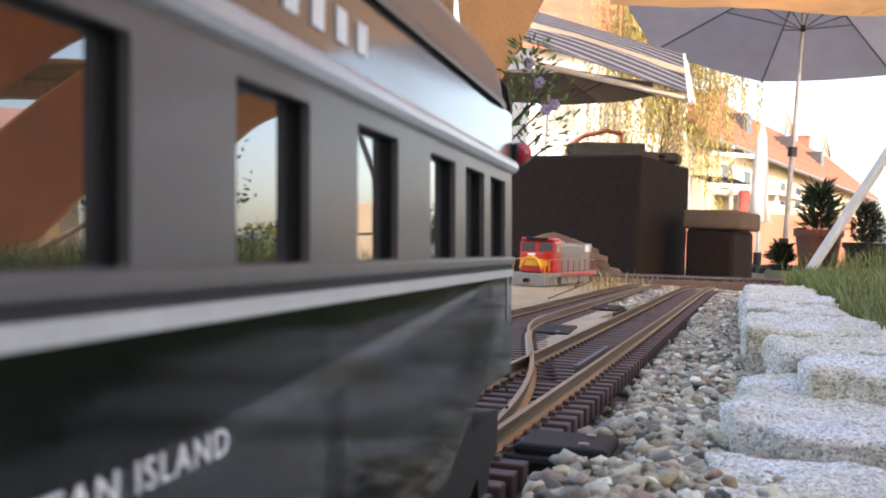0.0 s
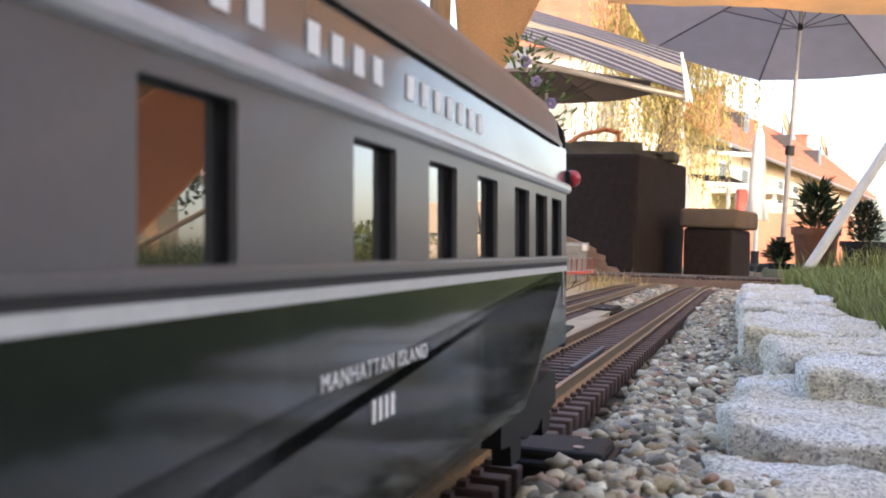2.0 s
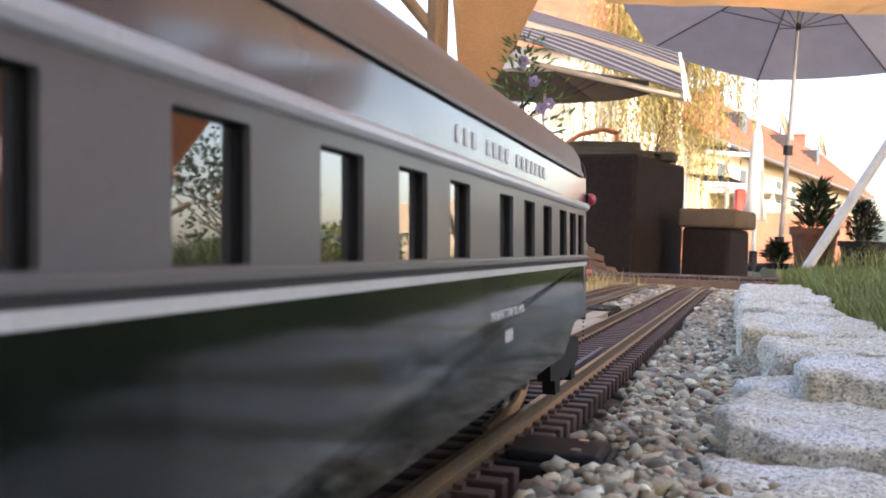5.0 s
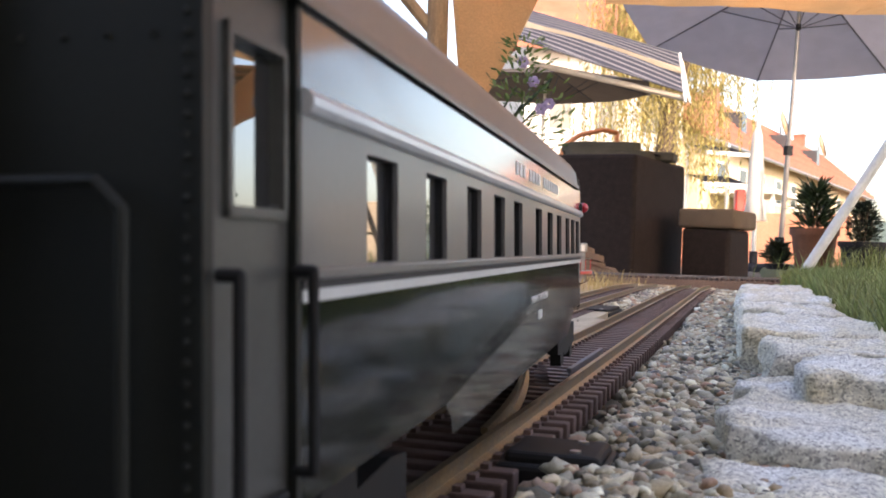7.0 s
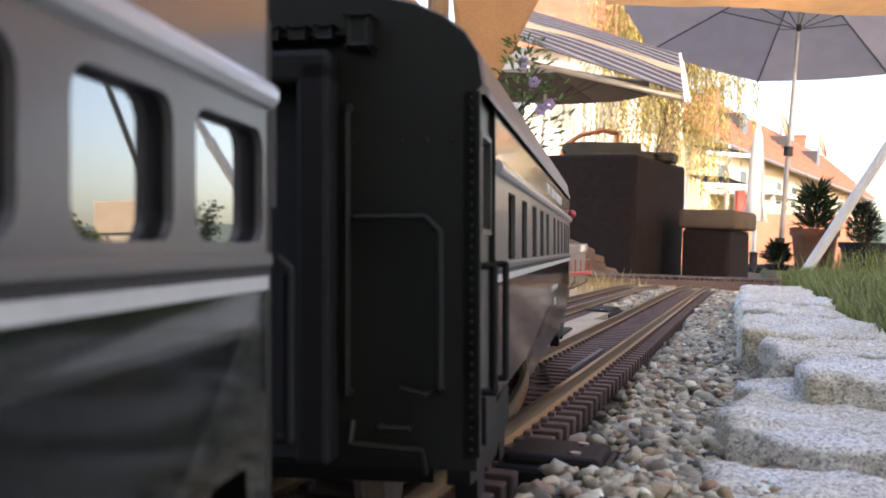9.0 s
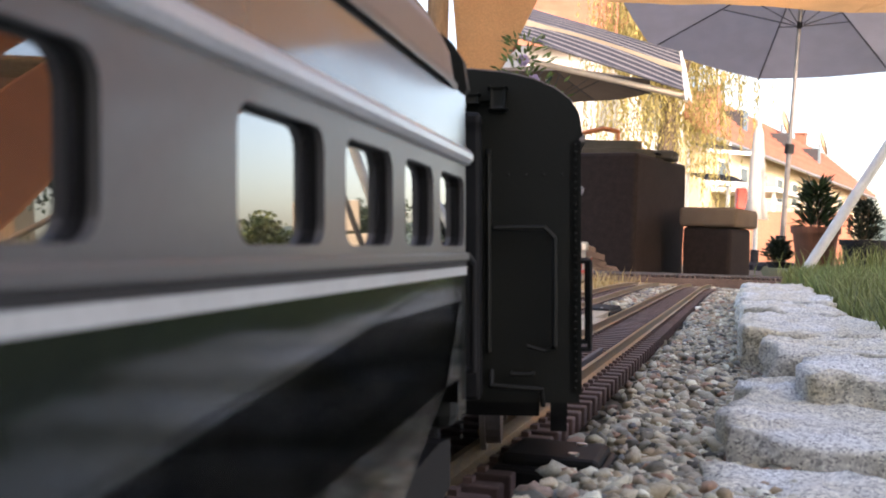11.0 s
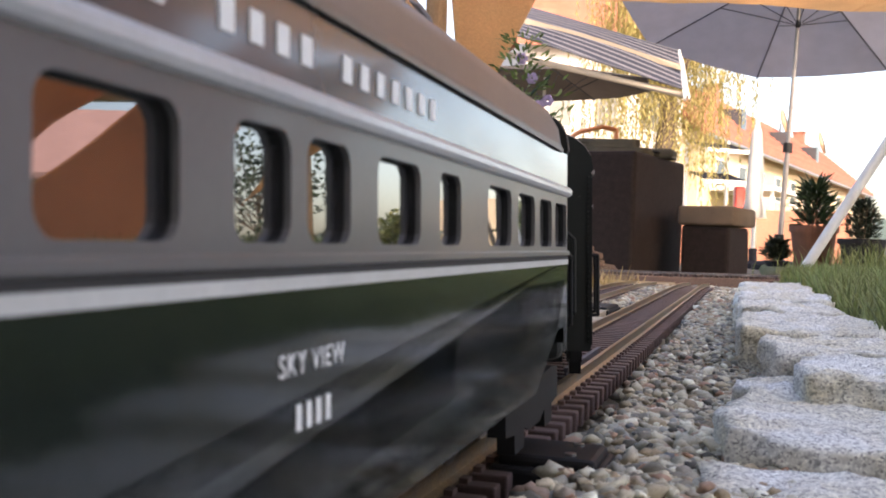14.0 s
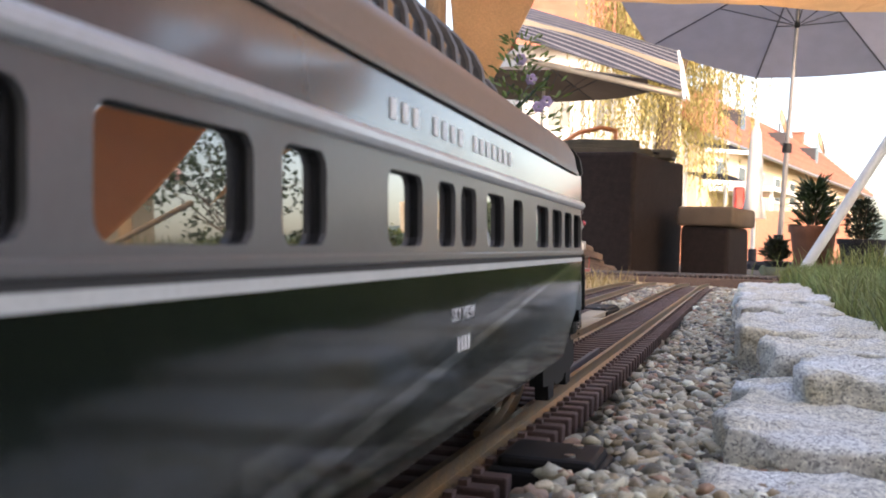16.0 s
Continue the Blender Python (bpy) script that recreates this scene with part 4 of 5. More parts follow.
def locomotive():
    """A hood-type road diesel model: cab towards the eye, long hood behind."""
    m = Matrix.Translation((0.244, 3.06, -0.055)) @ Matrix.Rotation(radians(69.5), 4, "Z") @ Matrix.Scale(1.15, 4)
    lo = empty("locomotive", m, "red and silver model diesel locomotive with yellow nose stripes", "locomotive")
    # x runs back along the engine, away from the nose
    part("frame", boxes(((0.0, -0.05, 0.028), (0.62, 0.05, 0.040)), ((0.20, -0.042, 0.008), (0.40, 0.042, 0.028)), bevel=0.002), "loco_silver", lo)
    part("pilot", boxes(((-0.006, -0.048, 0.006), (0.0, 0.048, 0.038)), bevel=0.001), "loco_silver", lo)
    part("nose", boxes(((0.03, -0.030, 0.040), (0.085, 0.030, 0.094)), bevel=0.006), "loco_red", lo)
    cab = part("cab", boxes(((0.085, -0.049, 0.040), (0.155, 0.049, 0.125)), ((0.080, -0.046, 0.125), (0.158, 0.046, 0.134)), bevel=0.004), "loco_red", lo)
    for y in (-0.024, 0.024):
        part("windscreen", boxes(((0.083, y - 0.018, 0.098), (0.0855, y + 0.018, 0.120)), bevel=0.001), "pane_dark", cab)
    for y in (-0.0495, 0.0495):
        part("side_window", boxes(((0.098, y - 0.0008, 0.094), (0.140, y + 0.0008, 0.116)), bevel=0.0005), "pane_dark", cab)
    part("number_board", boxes(((0.078, -0.030, 0.126), (0.081, 0.030, 0.134)), bevel=0.001), "black_plastic", cab)
    part("nose_stripe", boxes(((0.0288, -0.031, 0.058), (0.090, 0.031, 0.074)), bevel=0.001), "loco_yellow", lo)
    part("nose_band", bent(bmesh.new(), [(0.027, -0.030, 0.052), (0.026, -0.014, 0.078), (0.026, 0.0, 0.084), (0.026, 0.014, 0.078), (0.027, 0.030, 0.052)], 0.004, 8), "loco_yellow", lo)
    part("headlight", boxes(((0.0268, -0.010, 0.086), (0.031, 0.010, 0.092)), bevel=0.001), "letter_white", lo)
    for i in range(12):
        part("hood_door", boxes(((0.245 + i * 0.020, -0.0312, 0.046), (0.262 + i * 0.020, 0.0312, 0.094)), bevel=0.0006), "loco_silver", lo)
    part("step_well", boxes(((0.002, -0.052, 0.006), (0.022, 0.052, 0.040)), bevel=0.001), "loco_silver", lo)
    part("red_hood", boxes(((0.155, -0.030, 0.040), (0.23, 0.030, 0.118)), bevel=0.003), "loco_red", lo)
    part("long_hood", boxes(((0.23, -0.030, 0.040), (0.60, 0.030, 0.118)), bevel=0.004), "loco_silver", lo)
    part("radiator", boxes(((0.50, -0.038, 0.098), (0.59, 0.038, 0.124)), bevel=0.003), "loco_silver", lo)
    part("air_filter_box", boxes(((0.17, -0.032, 0.112), (0.26, 0.032, 0.128)), bevel=0.002), "loco_silver", lo)
    part("side_stripe", boxes(((0.155, -0.0515, 0.030), (0.60, 0.0515, 0.038))), "loco_red", lo)
    part("white_panel", boxes(((0.50, -0.0393, 0.099), (0.55, 0.0393, 0.119)), bevel=0.0005), "letter_white", lo)
    for x in (0.30, 0.36, 0.42):
        part("roof_fan", tube(bmesh.new(), (x, 0, 0.117), (x, 0, 0.123), 0.022, None, 18), "loco_silver", lo)
    for i in range(9):
        x = 0.03 + i * 0.07
        for y in (-0.049, 0.049):
            part("stanchion", tube(bmesh.new(), (x, y, 0.040), (x, y, 0.076), 0.0013, None, 6), "loco_yellow" if i == 0 else "loco_red", lo)
    for y in (-0.049, 0.049):
        part("handrail", tube(bmesh.new(), (0.03, y, 0.076), (0.59, y, 0.076), 0.0011, None, 6), "loco_silver", lo)
    part("front_handrail", bent(bmesh.new(), [(0.0, -0.045, 0.04), (0.0, -0.045, 0.074), (0.0, -0.02, 0.078), (0.0, 0.02, 0.078), (0.0, 0.045, 0.074), (0.0, 0.045, 0.04)], 0.0016, 6), "loco_yellow", lo)
    part("coupler", boxes(((-0.026, -0.006, 0.016), (0.0, 0.006, 0.026)), bevel=0.002), "black_plastic", lo)
    for x in (0.10, 0.50):
        tr = part("truck", boxes(((x - 0.07, -0.038, 0.006), (x + 0.07, -0.033, 0.026)), ((x - 0.07, 0.033, 0.006), (x + 0.07, 0.038, 0.026)), bevel=0.002), "loco_silver", lo)
        for dx in (-0.045, 0.0, 0.045):
            bm = bmesh.new()
            for y in (-0.024, 0.024):
                tube(bm, (x + dx, y - 0.003, 0.016), (x + dx, y + 0.003, 0.016), 0.016, None, 20)
            part("wheelset", bm, "steel", tr)
    return lo


locomotive()

# ---- lounge furniture under covers ----


def turned(x, y, z, deg):
    return Matrix.Translation((x, y, z)) @ Matrix.Rotation(radians(deg), 4, "Z")


def soft_box(name, lo, hi, parent, mat="rattan", bevel=0.02):
    """An upholstered carcass: bevelled body, slightly bulged and uneven."""
    bm = boxes((lo, hi), bevel=bevel)
    bmesh.ops.subdivide_edges(bm, edges=bm.edges[:], cuts=3, use_grid_fill=True)
    for v in bm.verts:
        v.co += Vector((noise.noise(v.co * 4), noise.noise(v.co * 4 + Vector((7, 0, 0))), noise.noise(v.co * 4 + Vector((0, 7, 0))))) * 0.006
    return part(name, bm, mat, parent)


sofa = empty("lounge_sofa", turned(1.016, 5.5, -0.115, -30), "dark brown woven rattan lounge sofa seen from its back", "sofa")
soft_box("backrest", (-1.25, 0.0, 0.02), (0.012, 0.90, 0.705), sofa)
for x in (-1.15, -0.06):
    for y in (0.06, 0.84):
        part("foot", boxes(((x - 0.03, y - 0.03, 0.0), (x + 0.03, y + 0.03, 0.03))), "black_plastic", sofa)
stool = empty("rattan_stool", turned(1.575, 5.60, -0.115, -30), "dark brown woven rattan stool with a beige cushion", "stool")
soft_box("body", (-0.27, 0.0, 0.02), (0.0, 0.46, 0.315), stool)
part("cushion", boxes(((-0.29, -0.02, 0.318), (0.03, 0.49, 0.425)), bevel=0.018), "cushion", stool, "thick beige seat cushion", smooth=True)
for x in (-0.20, -0.04):
    for y in (0.05, 0.40):
        part("foot", boxes(((x - 0.02, y - 0.02, 0.0), (x + 0.02, y + 0.02, 0.03))), "black_plastic", stool)


def folded_cloth(name, label, m, size, layers, mat, seed, slump=0.0):
    """A folded cover: stacked sagging layers with rounded folds and waves."""
    bm = bmesh.new()
    sx, sy, sz = size
    for k in range(layers):
        z0 = sz * k / layers
        bm2 = bmesh.new()
        bmesh.ops.create_cube(bm2, size=1)
        bmesh.ops.subdivide_edges(bm2, edges=bm2.edges[:], cuts=7, use_grid_fill=True)
        for v in bm2.verts:
            c = v.co.copy()
            q = Vector((c.x * (1 - 0.05 * k) - 0.04 * k, c.y, c.z))
            r = Vector((q.x * sx, q.y * sy, z0 + (q.z + 0.5) * sz / layers * 1.05))
            r.z -= 0.5 * sz * max(0, abs(q.x) * 2 - 0.55) ** 1.5 * (k / layers)
            r.z *= 1 - slump * max(0.0, q.x + 0.35)
            r += Vector((0.08 * sx * noise.noise((r.x * 5, k * 3.3, seed)), 0.05 * sy * noise.noise((r.y * 6, k * 2.1, seed)), 0.22 * sz / layers * noise.noise((r.x * 9, r.y * 9, k + seed))))
            v.co = r
        me = bpy.data.meshes.new("layer")
        bm2.to_mesh(me)
        bm2.free()
        bm.from_mesh(me)
        bpy.data.meshes.remove(me)
    ob = part(name, bm, mat, smooth=True, at=m)
    return tagged(ob, label, "cover")


folded_cloth("folded_tarpaulin", "brown folded tarpaulin lying in front of the sofa", turned(0.66, 4.75, -0.112, -8), (0.48, 0.42, 0.25), 7, "tarp", 3, 0.62)
folded_cloth("folded_cover", "grey folded cover on top of the sofa", turned(0.98, 6.05, 0.588, -12), (0.52, 0.30, 0.10), 4, "cover_grey", 8)
case = empty("flat_case", turned(1.22, 6.05, 0.591, -20), "flat grey plastic case on the sofa", "case")
part("shell", boxes(((-0.14, -0.1, 0.0), (0.14, 0.1, 0.055)), bevel=0.012), "cover_grey", case)
part("grip", bent(bmesh.new(), [(-0.06, -0.1, 0.03), (-0.05, -0.13, 0.03), (0.05, -0.13, 0.03), (0.06, -0.1, 0.03)], 0.008), "black_plastic", case)
ch = bmesh.new()
bent(ch, [(0.78, 6.9, -0.12), (0.74, 6.9, 0.55)] + [(0.74 + 0.02, 6.9, 0.60), (0.80, 6.9, 0.76), (0.90, 6.9, 0.83), (1.05, 6.9, 0.87), (1.16, 6.95, 0.86), (1.16, 7.0, -0.12)], 0.016)
tagged(part("copper_tube_frame", ch, "copper"), "bent copper-coloured tube frame behind the sofa", "frame")

# ---- parasols and awning ----


def canopy_mesh(radius, rise, n=8, sag=0.06):
    """Canopy panels stretched between ribs: straight ribs, cloth sagging between them."""
    bm = bmesh.new()
    rings = []
    for j in range(1, 7):
        u = j / 6
        ring = []
        for i in range(n * 4):
            f = (i % 4) / 4
            a = 2 * math.pi * i / (n * 4)
            flat = math.cos(math.pi / n) / math.cos((i / 4 - int(i / 4) - 0.5) * 2 * math.pi / n)
            r = radius * u * (flat if i % 4 else 1.0)
            ring.append(bm.verts.new((r * math.cos(a), r * math.sin(a), rise * (1 - u) - sag * u * math.sin(math.pi * f) * 0.4)))
        rings.append(ring)
    top = bm.verts.new((0, 0, rise))
    k = n * 4
    for i in range(k):
        bm.faces.new((top, rings[0][i], rings[0][(i + 1) % k]))
        for a, b in zip(rings, rings[1:]):
            bm.faces.new((a[i], b[i], b[(i + 1) % k], a[(i + 1) % k]))
    fs = bm.faces[:]
    bmesh.ops.solidify(bm, geom=fs, thickness=0.003)
    return bm


def parasol(name, label, hub, base, radius, rise, tilt, spin, cloth, pole_r=0.022, pole_mat="steel", roll=0.0):
    ob = empty(name, Matrix.Translation(base), label, "parasol")
    h = Vector(hub) - Vector(base)
    part("pole", tube(bmesh.new(), (0, 0, 0), h * 0.45, pole_r * 1.15, None, 16), pole_mat, ob)
    part("upper_pole", tube(bmesh.new(), h * 0.45, h * 1.04, pole_r * 0.85, None, 16), pole_mat, ob)
    part("crank_housing", tube(bmesh.new(), h * 0.44, h * 0.475, pole_r * 2.0, None, 16), "black_plastic", ob)
    m = Matrix.Translation(h) @ Matrix.Rotation(radians(roll), 4, "Y") @ Matrix.Rotation(radians(tilt), 4, "X") @ Matrix.Rotation(radians(spin), 4, "Z")
    can = part("canopy", canopy_mesh(radius, rise), cloth, ob, at=m)
    part("hub", tube(bmesh.new(), (0, 0, 0.04), (0, 0, -0.03), 0.04, None, 14), "black_plastic", ob, at=m)
    part("runner", tube(bmesh.new(), (0, 0, -0.20), (0, 0, -0.25), 0.026, None, 14), "black_plastic", ob, at=m)
    for i in range(8):
        a = 2 * math.pi * i / 8
        c, s = math.cos(a), math.sin(a)
        rib = part("rib", tube(bmesh.new(), (0.03 * c, 0.03 * s, rise - 0.015), (radius * c, radius * s, -0.012), 0.008, None, 6), "dark_metal", ob, at=m)
        part("strut", tube(bmesh.new(), (0.04 * c, 0.04 * s, -0.22), (radius * 0.5 * c, radius * 0.5 * s, rise * 0.5 - 0.02), 0.006, None, 6), "dark_metal", rib)
    part("foot", lathe(bmesh.new(), [(0.24, 0.0), (0.24, 0.05), (0.2, 0.08), (0.05, 0.10), (0.045, 0.34), (0.03, 0.34)]), "black_plastic", ob, smooth=False)
    return ob


parasol("large_parasol", "open grey parasol on a steel pole with a dark foot", (3.28, 9.6, 2.42), (3.17, 9.6, -0.11), 1.75, 0.42, -14, -6, "parasol", 0.022, "pole_grey", 6.5)
parasol("taupe_parasol", "open taupe-brown parasol shading the terrace behind", (1.12, 11.8, 1.90), (1.05, 11.8, -0.11), 1.28, 0.25, 0, 10, "taupe", 0.02, "white_metal")


def awning():
    """A striped awning stretched on a frame: cloth, a plain middle band, a front bar, arms and posts."""
    A, B, C, D = Vector((0.70, 10.0, 2.40)), Vector((2.03, 9.0, 1.81)), Vector((1.99, 8.6, 1.41)), Vector((0.44, 9.5, 2.05))
    ob = empty("striped_awning", Matrix.Translation(A), "grey and white striped awning with a tan middle band", "awning")
    ux = (B - A).normalized()
    nz = ux.cross(C - B).normalized()
    uy = nz.cross(ux)
    rot = Matrix((ux, uy, nz)).transposed().to_4x4()
    inv = rot.inverted()
    loc = [inv @ (q - A) for q in (A, B, C, D)]
    bm = sheet(bmesh.new(), loc, 24, 8, 0.05, 0.004)
    cloth = part("cloth", bm, "stripes", ob, at=rot)
    mid = [loc[0].lerp(loc[3], 0.46), loc[1].lerp(loc[2], 0.42), loc[1].lerp(loc[2], 0.58), loc[0].lerp(loc[3], 0.66)]
    part("middle_band", sheet(bmesh.new(), [q + Vector((0, 0, 0.02 if nz.z > 0 else -0.02)) for q in mid], 24, 2, 0.05, 0.004), "tan_tape", cloth)
    part("front_bar", tube(bmesh.new(), C - A + (C - D) * 0.01, D - A, 0.011, None, 10), "dark_metal", ob)
    part("side_arm", tube(bmesh.new(), B - A, C - A + (C - B) * 0.25, 0.013, None, 10), "white_metal", ob)
    part("valance", sheet(bmesh.new(), [B - A, C - A, C - A + Vector((0.04, -0.1, -0.12)), B - A + Vector((0.03, -0.06, -0.1))], 6, 3, 0.0, 0.004), "white_cloth", ob)
    part("lower_arm", tube(bmesh.new(), D - A + Vector((-0.2, 0.4, -0.10)), C - A + Vector((0.05, 0, -0.06)), 0.028, None, 10), "tan_tape", ob)
    part("rear_post", tube(bmesh.new(), D - A + Vector((-0.2, 0.4, -0.08)), Vector((0.24 - A.x, 9.9 - A.y, -0.12 - A.z)), 0.03, None, 10), "white_metal", ob)


awning()
cp = empty("closed_parasol", Matrix.Translation((3.05, 10.0, -0.11)), "folded white parasol on a pale pole", "parasol")
part("folded_canopy", lathe(bmesh.new(), [(0.02, 1.42), (0.05, 1.34), (0.07, 1.1), (0.085, 0.85), (0.08, 0.72), (0.125, 0.50), (0.06, 0.50)], 9), "white_cloth", cp, smooth=True)
part("pole", tube(bmesh.new(), (0, 0, 0.0), (0, 0, 1.6), 0.022), "white_metal", cp)
part("foot", lathe(bmesh.new(), [(0.2, 0.0), (0.2, 0.05), (0.04, 0.08), (0.04, 0.2)], 16), "dark_pot", cp)

# ---- shade sails and their posts ----
sl = sheet(bmesh.new(), [(1.085, 7.2, 1.80), (4.9, 7.2, 1.79), (5.2, 2.3, 1.9), (0.3, 2.3, 1.85)], 24, 12, 0.03, 0.004, 0.03)
tagged(part("overhead_shade_sail", sl, "sail", smooth=True), "large tan woven shade sail stretched overhead", "shade sail", "shade sails")
sl = sheet(bmesh.new(), [(-0.02, 3.0, 0.99), (0.36, 3.05, 0.99), (0.11, 2.95, 0.520), (0.03, 2.95, 0.535)], 10, 10, 0.0, 0.003, 0.03)
tagged(part("hanging_shade_sail", sl, "sail", smooth=True), "tan woven shade sail corner hanging from the post", "shade sail", "shade sails")
post = empty("wooden_post", Matrix.Translation((-0.035, 3.35, -0.12)), "weathered round wooden post with a diagonal brace", "post")
part("shaft", tube(bmesh.new(), (0, 0, 0), (-0.02, 0, 2.1), 0.036, 0.034, 14), "wood", post)
part("brace", tube(bmesh.new(), (0.0, 0, 0.86), (-0.42, 0.05, 1.35), 0.02, None, 10), "wood", post)
part("cross_rail", tube(bmesh.new(), (-0.3, -0.02, 0.98), (0.06, -0.02, 1.15), 0.012, None, 10), "wood", post)
lp = empty("leaning_pole", Matrix.Translation((0.865, 2.5, -0.01)), "slanting white metal sail pole standing in the grass", "pole")
part("tube", tube(bmesh.new(), (0, 0, 0), (0.215, -0.05, 0.385), 0.0125, None, 14), "white_metal", lp)
part("upper_tube", tube(bmesh.new(), (0.195, -0.045, 0.35), (0.62, -0.14, 1.12), 0.0105, None, 14), "white_metal", lp)
part("joint", tube(bmesh.new(), (0.208, -0.048, 0.373), (0.218, -0.0505, 0.391), 0.014, None, 14), "white_metal", lp)


def bearing(az, el, r):
    """A place by its bearing to the right of the line of sight and its rise, in degrees, at r metres from the eye."""
    return (r * math.sin(radians(az)), r * math.cos(radians(az)), 0.075 + r * math.tan(radians(el)))


side = sheet(bmesh.new(), [bearing(58, 0.5, 3.6), bearing(46.9, 0.7, 3.9), bearing(38.3, 10.6, 4.6), bearing(39.0, 13.6, 4.6)], 24, 14, 0.0, 0.004, 0.05)
tagged(part("side_shade_sail", side, "brown_sail", smooth=True), "orange-brown shade sail hung down as a side screen", "shade sail", "shade sails")
top2 = sheet(bmesh.new(), [bearing(57, 3.4, 5.0), bearing(43.8, 12.5, 5.6), bearing(45.0, 19, 5.4), bearing(60, 17, 5.0)], 14, 10, 0.0, 0.004, 0.04)
tagged(part("upper_shade_sail", top2, "brown_sail", smooth=True), "brown shade sail stretched above the side screen", "shade sail", "shade sails")
top3 = sheet(bmesh.new(), [bearing(41.2, 3.6, 5.2), bearing(32.6, 9.0, 6.0), bearing(31.5, 12.5, 6.0), bearing(36.2, 9.0, 5.5)], 12, 8, 0.0, 0.004, 0.03)
tagged(part("small_shade_sail", top3, "sail", smooth=True), "small tan shade sail drawn to a point", "shade sail", "shade sails")
for q0, q1, rad, mt in ((bearing(26.4, -0.8, 4.6), bearing(30.4, 11.0, 4.6), 0.013, "cable"), (bearing(26.0, 3.0, 5.0), bearing(29.2, 10.5, 5.0), 0.010, "wood_pale"),
                        (bearing(24.9, -0.9, 4.2), bearing(27.2, 6.5, 4.2), 0.020, "white_metal"), (bearing(46.6, 1.0, 3.6), bearing(41.5, 3.6, 3.6), 0.010, "wood_pale")):
    tagged(part("sail_strut", tube(bmesh.new(), q0, q1, rad, None, 10), mt), "thin slanting strut that holds up a sail", "pole", "sail struts")
blocks = boxes(((-0.45, -0.25, 0.0), (0.40, 0.25, 0.36)), ((-0.30, -0.25, 0.39), (0.45, 0.25, 0.74)), bevel=0.012)
tagged(part("stacked_blocks", blocks, "tan_tape", at=Matrix.Translation((5.75, 10.3, 0.0)) @ Matrix.Rotation(radians(-29), 4, "Z")), "two tan blocks stacked behind the lawn", "blocks")

# ---- pots and plants ----


def leaf_plant(name, parent, n, length, width, radius, height, mat, seed, droop=0.3):
    """A crown of lance-shaped leaves on thin stems."""
    r2 = random.Random(seed)
    vs, fs = [], []
    for _ in range(n):
        a = r2.uniform(0, 6.28)
        z = height * r2.uniform(0.05, 1.0)
        rr = radius * r2.uniform(0.05, 0.75) * (0.5 + 0.5 * math.sin(math.pi * min(1, 0.15 + z / height)))
        base = Vector((rr * math.cos(a), rr * math.sin(a), z))
        d = Vector((math.cos(a) * r2.uniform(0.3, 1), math.sin(a) * r2.uniform(0.3, 1), r2.uniform(0.2, 1.3) - droop)).normalized()
        sd = d.cross(Vector((r2.uniform(-1, 1), r2.uniform(-1, 1), 1))).normalized()
        l, w = length * r2.uniform(0.6, 1.2), width * r2.uniform(0.7, 1.2)
        k = len(vs)
        for u, ww in ((0, 0.2), (0.3, 1), (0.7, 0.8), (1, 0.05)):
            c = base + d * l * u + Vector((0, 0, -0.25 * l * u * u * droop))
            vs += [tuple(c - sd * w * ww / 2), tuple(c + sd * w * ww / 2)]
        fs += [(k, k + 1, k + 3, k + 2), (k + 2, k + 3, k + 5, k + 4), (k + 4, k + 5, k + 7, k + 6)]
    me = bpy.data.meshes.new(name)
    me.from_pydata(vs, [], fs)
    me.materials.append(M[mat])
    ob = new(name, me)
    ob.parent = parent
    return ob


def potted(label, x, y, r, h, pot_mat, n, length, width, radius, height, mat, seed):
    pt = empty("potted_plant", Matrix.Translation((x, y, -0.11)), label, "plant", "potted plants")
    part("pot", lathe(bmesh.new(), [(r * 0.72, 0), (r * 0.95, h * 0.86), (r * 1.04, h * 0.86), (r * 1.05, h), (r * 0.95, h), (r * 0.9, h * 0.92)], 28), pot_mat, pt, smooth=False)
    part("soil_top", lathe(bmesh.new(), [(r * 0.9, h * 0.9), (r * 0.5, h * 0.93)], 20), "soil", pt)
    st = bmesh.new()
    r3 = random.Random(seed)
    for _ in range(9):
        a, q = r3.uniform(0, 6.28), r3.uniform(0.1, 0.7)
        tube(st, (0.2 * r * math.cos(a), 0.2 * r * math.sin(a), h * 0.9), (q * radius * math.cos(a), q * radius * math.sin(a), h + height * 0.75), 0.006, 0.003, 6)
    part("stems", st, "bark", pt)
    f = leaf_plant("foliage", pt, n, length, width, radius, height, mat, seed)
    f.matrix_basis = Matrix.Translation((0, 0, h * 0.95))
    return pt


potted("terracotta pot with a lance-leaved oleander", 3.06, 8.4, 0.19, 0.40, "terracotta", 420, 0.15, 0.022, 0.17, 0.36, "leaf", 1)
potted("dark glazed pot with a dense dark green bush", 3.30, 8.0, 0.18, 0.30, "dark_pot", 1500, 0.05, 0.012, 0.17, 0.32, "bush", 2)
potted("small dark pot with a low leafy plant", 2.83, 8.6, 0.10, 0.10, "dark_pot", 260, 0.09, 0.03, 0.11, 0.16, "bush", 3)
fl = empty("flowering_plant", Matrix.Translation((0.05, 1.9, -0.05)), "tall leafy plant with pale purple flowers", "plant")
sm = bmesh.new()
r4 = random.Random(4)
tips = []
for i in range(12):
    x, z = r4.uniform(-0.06, 0.16), 0.30 + r4.uniform(0, 0.17)
    bent(sm, [(0, 0, 0), (x * 0.12, 0.02, z * 0.70), (x, r4.uniform(-0.04, 0.04), z)], 0.0020, 6)
    tips.append((x, z))
tagged(part("stems", sm, "leaf", fl), kind="stuff")
